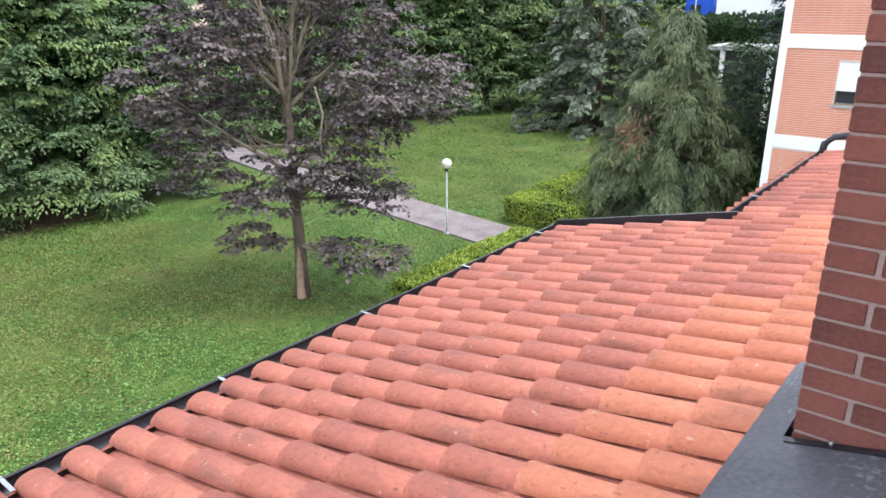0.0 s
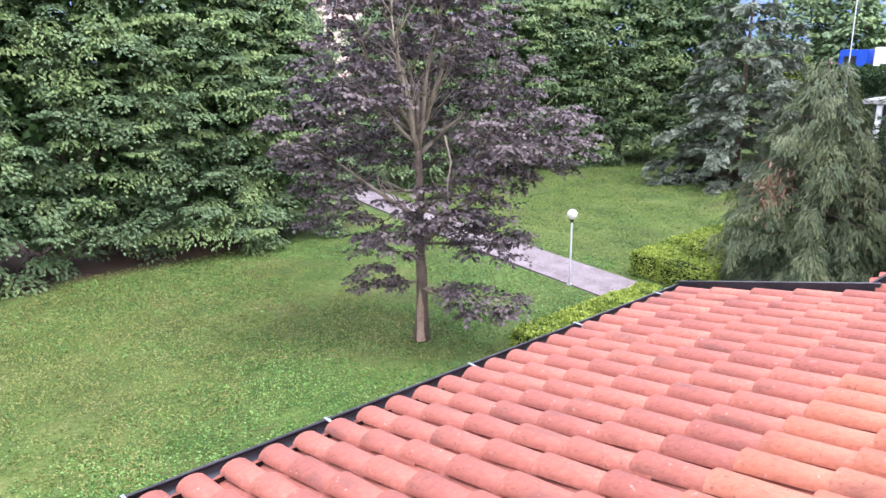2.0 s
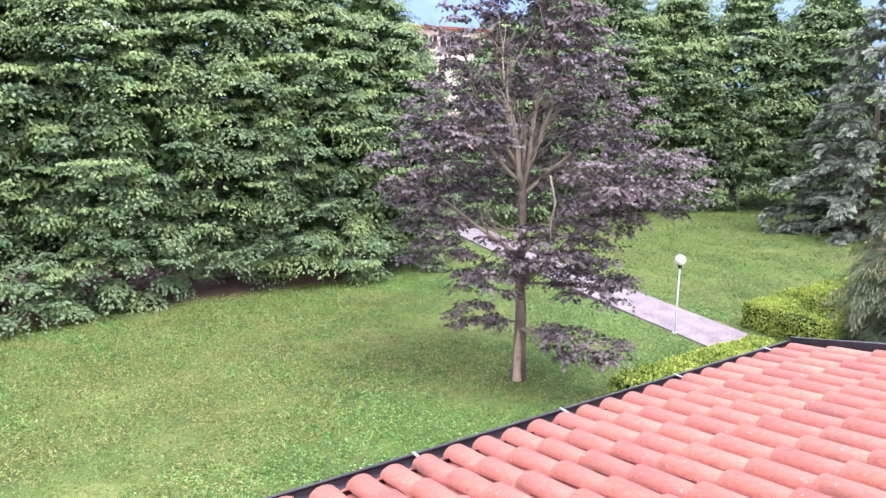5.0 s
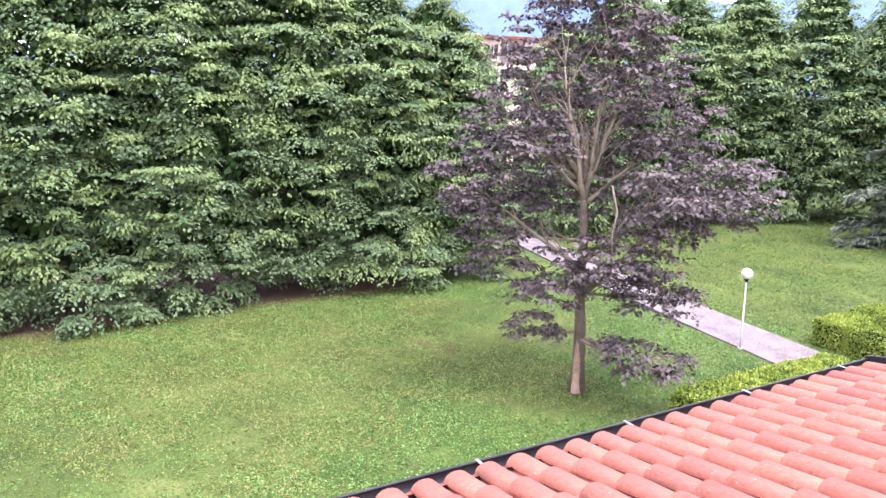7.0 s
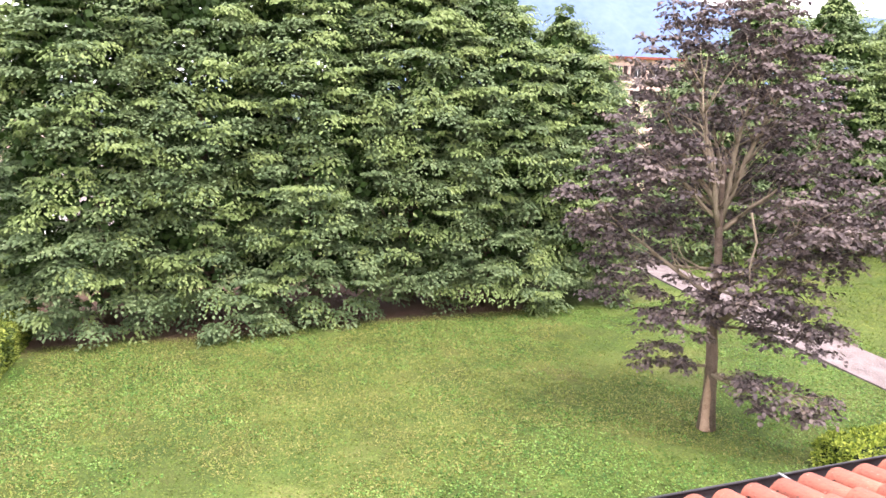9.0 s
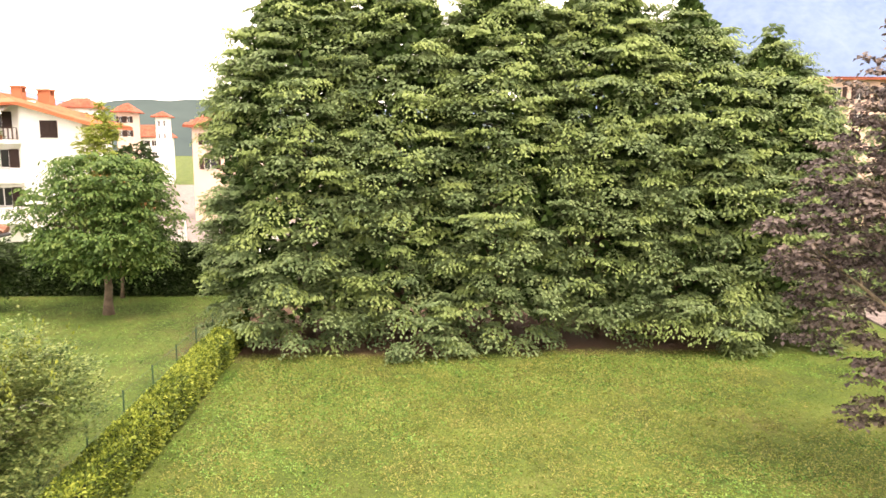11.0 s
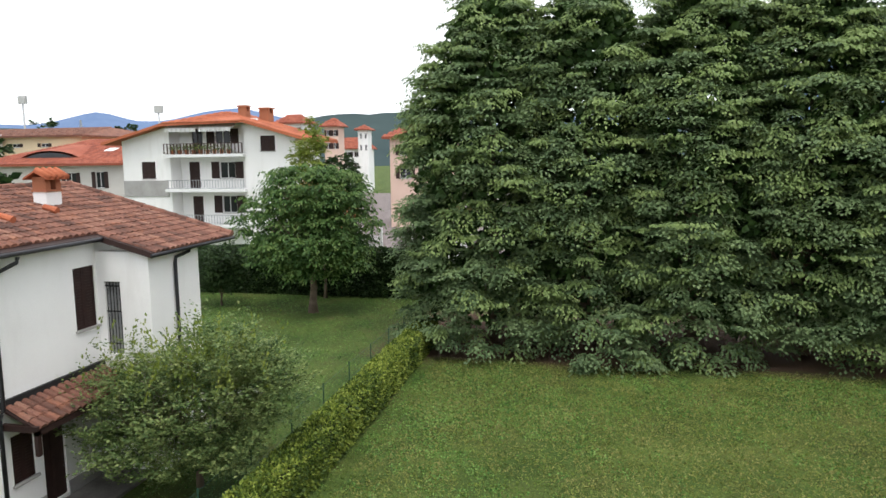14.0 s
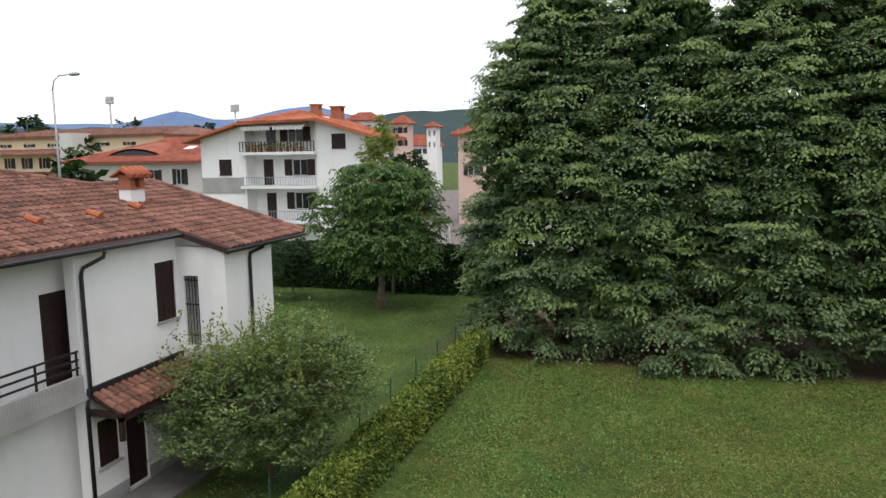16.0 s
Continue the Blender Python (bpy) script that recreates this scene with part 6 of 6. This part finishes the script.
def ridge(name, label, dist, yaw0, yaw1, height, material, seed, rough):
    """A range of hills along an arc; height(yaw) in degrees above the eye."""
    r = random.Random(seed)
    n, depth = 90, 9
    ph = [r.random() * 6.28 for _ in range(6)]
    V, F = [], []
    for i in range(n + 1):
        yaw = yaw0 + (yaw1 - yaw0) * i / n
        hdeg = height(yaw) + rough * sum(math.sin(yaw * f + ph[k]) / (k + 1.5) for k, f in enumerate((0.5, 1.1, 1.9, 3.3, 5.1, 7.7)))
        top = 8.5 + dist * math.tan(radians(max(0.2, hdeg)))
        for j in range(depth):
            f = j / (depth - 1)
            d = dist * (0.8 + 0.2 * f)
            z = -5 + (top + 5) * f ** 0.8 + (0 if j in (0, depth - 1) else dist * 0.003 * math.sin(yaw * 3 + j * 2.1))
            V.append((-math.sin(radians(yaw)) * d, math.cos(radians(yaw)) * d, z))
    for i in range(n):
        for j in range(depth - 1):
            o = i * depth + j
            F.append((o, o + depth, o + depth + 1, o + 1))
    tagged(obj(name, V, F, material, smooth=True), label, "hills", kind="structure")


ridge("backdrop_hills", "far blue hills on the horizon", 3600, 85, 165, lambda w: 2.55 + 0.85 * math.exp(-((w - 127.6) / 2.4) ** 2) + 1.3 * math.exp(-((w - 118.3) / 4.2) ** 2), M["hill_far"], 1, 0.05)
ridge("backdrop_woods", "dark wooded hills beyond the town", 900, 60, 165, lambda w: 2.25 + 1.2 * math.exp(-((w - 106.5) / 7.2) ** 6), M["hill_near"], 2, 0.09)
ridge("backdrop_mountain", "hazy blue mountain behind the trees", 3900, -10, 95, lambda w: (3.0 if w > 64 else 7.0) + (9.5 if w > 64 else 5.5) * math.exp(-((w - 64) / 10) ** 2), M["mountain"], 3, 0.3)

# trees of the town
for i, (tx, ty, tp) in enumerate([(-118, -98, 10.5), (-122, -88, 11.5), (-170, -118, 13), (-150, -106, 13.5), (-165, -84, 12), (-175, -75, 11.5), (-120, -44, 9.5), (-100, -62, 9), (-200, -130, 16), (-68, -28, 5), (-112, -48, 12), (-130, -141, 19.2), (-127, -137.5, 19), (-150, -158, 18), (-140, -122, 18.5), (-155, -135, 17), (-170, -131, 17.5), (-160, -115, 18), (-150, -112, 16.5), (-170, -125, 17), (-185, -146, 17.5), (-190, -165, 17.5), (-180, -172, 17), (-46, -46.5, 9.0), (-75, -72, 11)]):
    w = tp * 0.3
    small_tree("town_tree", "distant dark green tree among the houses", (tx, ty, 0), tp * 0.6, [(tp * 0.2, w * 0.6), (tp * 0.5, w), (tp * 0.8, w * 0.7), (tp, w * 0.15)], M["hedge_dark"], 90 + i, 70, 4, 1.0, 1.2, [(tp * 0.3, 180 * k, 55, tp * 0.3) for k in range(2)], 0.2)["group"] = "town trees"


M["orange_leaf"] = leaf_mat("orange_leaf", [(0.22, 0.09, 0.03), (0.36, 0.16, 0.05), (0.40, 0.24, 0.08)], through=0.3)
M["young_leaf"] = leaf_mat("young_yellow_green_leaf", [(0.12, 0.17, 0.03), (0.22, 0.28, 0.05), (0.32, 0.36, 0.08)], through=0.35)
fruit = bpy.data.objects["fruit_tree"]
c = np.array([-16.1, -9.7, 3.35]) + rng.normal(0, 1, (170, 3)) * np.array([0.9, 1.1, 0.4])
a = sprays(c, np.tile([0.0, 0.0, 1.0], (170, 1)) + rng.normal(0, 0.25, (170, 3)), 14, 0.42, 0.1, droop=-1.2, spread=0.2, jitter=0.05)
leaves("young_growth", a[0], a[1], a[2], a[3], a[3] * 0.55, M["young_leaf"], fruit, "upright yellow-green young shoots")
small_tree("slender_tree", "slender young tree with yellow-green leaves", (-44.5, -18.4, 0), 8.0, [(6.0, 0.5), (8.0, 0.9), (10.0, 0.7), (11.4, 0.2)], M["young_leaf"], 131, 260, 9, 0.2, 0.5, [(4.0, 90 * k, 65, 3.0) for k in range(4)], 0.1)
small_tree("orange_tree", "small garden tree with orange-brown leaves", (-41.2, -16.4, 0), 4.6, [(4.0, 0.8), (5.2, 1.6), (6.6, 1.5), (7.5, 0.5)], M["orange_leaf"], 132, 300, 8, 0.2, 0.5, [(3.0, 90 * k, 55, 2.6) for k in range(4)], 0.1)


# ---------------------------------------------------------------- white gate behind the laurel hedge
def picket_gate():
    t = thing("picket_gate", "white painted garden gate of upright pickets", "gate")
    x = -45.0
    for k in range(9):
        y = GATE_Y + 0.16 * k
        box("picket", (x, y, 0.1), (x + 0.03, y + 0.09, GATE_TOP + 0.12 * math.sin(k * math.pi / 8)), M["white_paint"], t, bevel=0.005)
    for z in (0.4, GATE_TOP - 0.25):
        box("rail", (x - 0.04, GATE_Y, z), (x, GATE_Y + 1.4, z + 0.09), M["white_paint"], t)
    for y in (GATE_Y - 0.22, GATE_Y + 1.45):
        box("gate_post", (x - 0.08, y, -0.1), (x + 0.1, y + 0.18, GATE_TOP + 0.6), M["white_paint"], t, bevel=0.01)


GATE_Y, GATE_TOP = -15.4, 3.4
picket_gate()


# ---------------------------------------------------------------- garden fence
def fence():
    t = thing("wire_fence", "thin green wire fence behind the clipped hedge", "fence")
    for k in range(12):
        x = -6 - 2.5 * k
        tube("post", [(x, -8.55, -0.1), (x, -8.55, 1.35)], 0.022, M["rail_green"], t, sides=6)
    for z in (0.15, 0.7, 1.28):
        tube("wire", [(-5, -8.55, z), (-34.5, -8.55, z)], 0.006, M["rail_green"], t, sides=4)
    V, F = [], []
    for k in range(295):
        tube_data(V, F, [(-5 - 0.1 * k, -8.55, 0.1), (-5 - 0.1 * k, -8.55, 1.28)], [0.0025, 0.0025], 3)
    tagged(obj("wire_netting", V, F, M["rail_green"], t), kind="stuff")


M["rail_green"] = mat("green_fence_paint", [(0.02, 0.06, 0.04), (0.035, 0.09, 0.06)], 5, 0.5, 0.05)
fence()


# ---------------------------------------------------------------- grass and clover
def lawn_growth(name, label, x0, x1, y0, y1, count, size, material, seed, patchy, keep=None, wide=0.9, broad=0.4, soft=1.2):
    r = np.random.default_rng(seed)
    p = np.stack([r.uniform(x0, x1, count), r.uniform(y0, y1, count), np.zeros(count)], -1)
    f = lumps(p, wide, seed) + 0.7 * lumps(p, 3.0, seed + 1)
    ok = f > patchy - r.random(count) * soft
    if keep is not None:
        ok &= keep(p)
    p = p[ok]
    n = len(p)
    p[:, 2] = 0.05 * (np.sin(p[:, 0] * 0.5) * np.cos(p[:, 1] * 0.43) - 1) + 0.004
    axis = r.normal(0, 1.0, (n, 3)) * np.array([1, 1, 0.15]) + np.array([0, 0, 0.35])
    ln = size * (0.5 + r.random(n))
    ob = leaves(name, p, axis, r.normal(0, 0.45, (n, 3)) + [0, 0, 1.0], ln, ln * broad, material, None, fold=0.1)
    return tagged(ob, label, "grass", kind="stuff")


off_path = lambda p: ~((np.abs(p[:, 1] - (22.0 - (p[:, 0] + 20) * 0.135)) < 1.3)) & ~((p[:, 0] > -2.2) & (p[:, 1] > -4))
M["clover"] = leaf_mat("clover_leaf", [(0.03, 0.1, 0.018), (0.085, 0.195, 0.038), (0.135, 0.26, 0.055), (0.21, 0.33, 0.09)], 0.9, through=0.2, island=0.4)
M["dry_grass"] = leaf_mat("yellowing_grass", [(0.12, 0.14, 0.03), (0.19, 0.2, 0.05), (0.27, 0.26, 0.09)], 0.5, through=0.2, island=0.4)
lawn_growth("lawn_grass", "short uneven grass of the lawn", -28.9, -4.0, -7.0, 36, 140000, 0.07, M["grassblade"], 1, -0.5, off_path)
lawn_growth("clover_patches", "clover patches in the lawn", -28.4, -4.0, -7.0, 24, 210000, 0.055, M["clover"], 2, 0.3, off_path, 0.33, 0.75, 0.6)
lawn_growth("dry_tufts", "yellowing grass tufts in the worn part of the lawn", -29.2, -10.0, -6.5, 14, 100000, 0.075, M["dry_grass"], 7, 0.15, lambda p: off_path(p) & (p[:, 0] < -17 + 4 * lumps(p, 0.5, 9)), 0.35, 0.35, 0.7)
lawn_growth("garden_grass", "short grass of the neighbouring garden", -41.5, -14, -26, -8.7, 60000, 0.07, M["clover"], 3, -0.5, lambda p: ~((p[:, 0] > -19.4) & (p[:, 1] < -11.5)) & ~((p[:, 0] > -25) & (p[:, 1] < -11.8)))
lawn_growth("far_grass", "longer grass of the far lawn", -37, -12, 22, 50, 45000, 0.11, M["grassblade"], 4, -0.5, off_path)
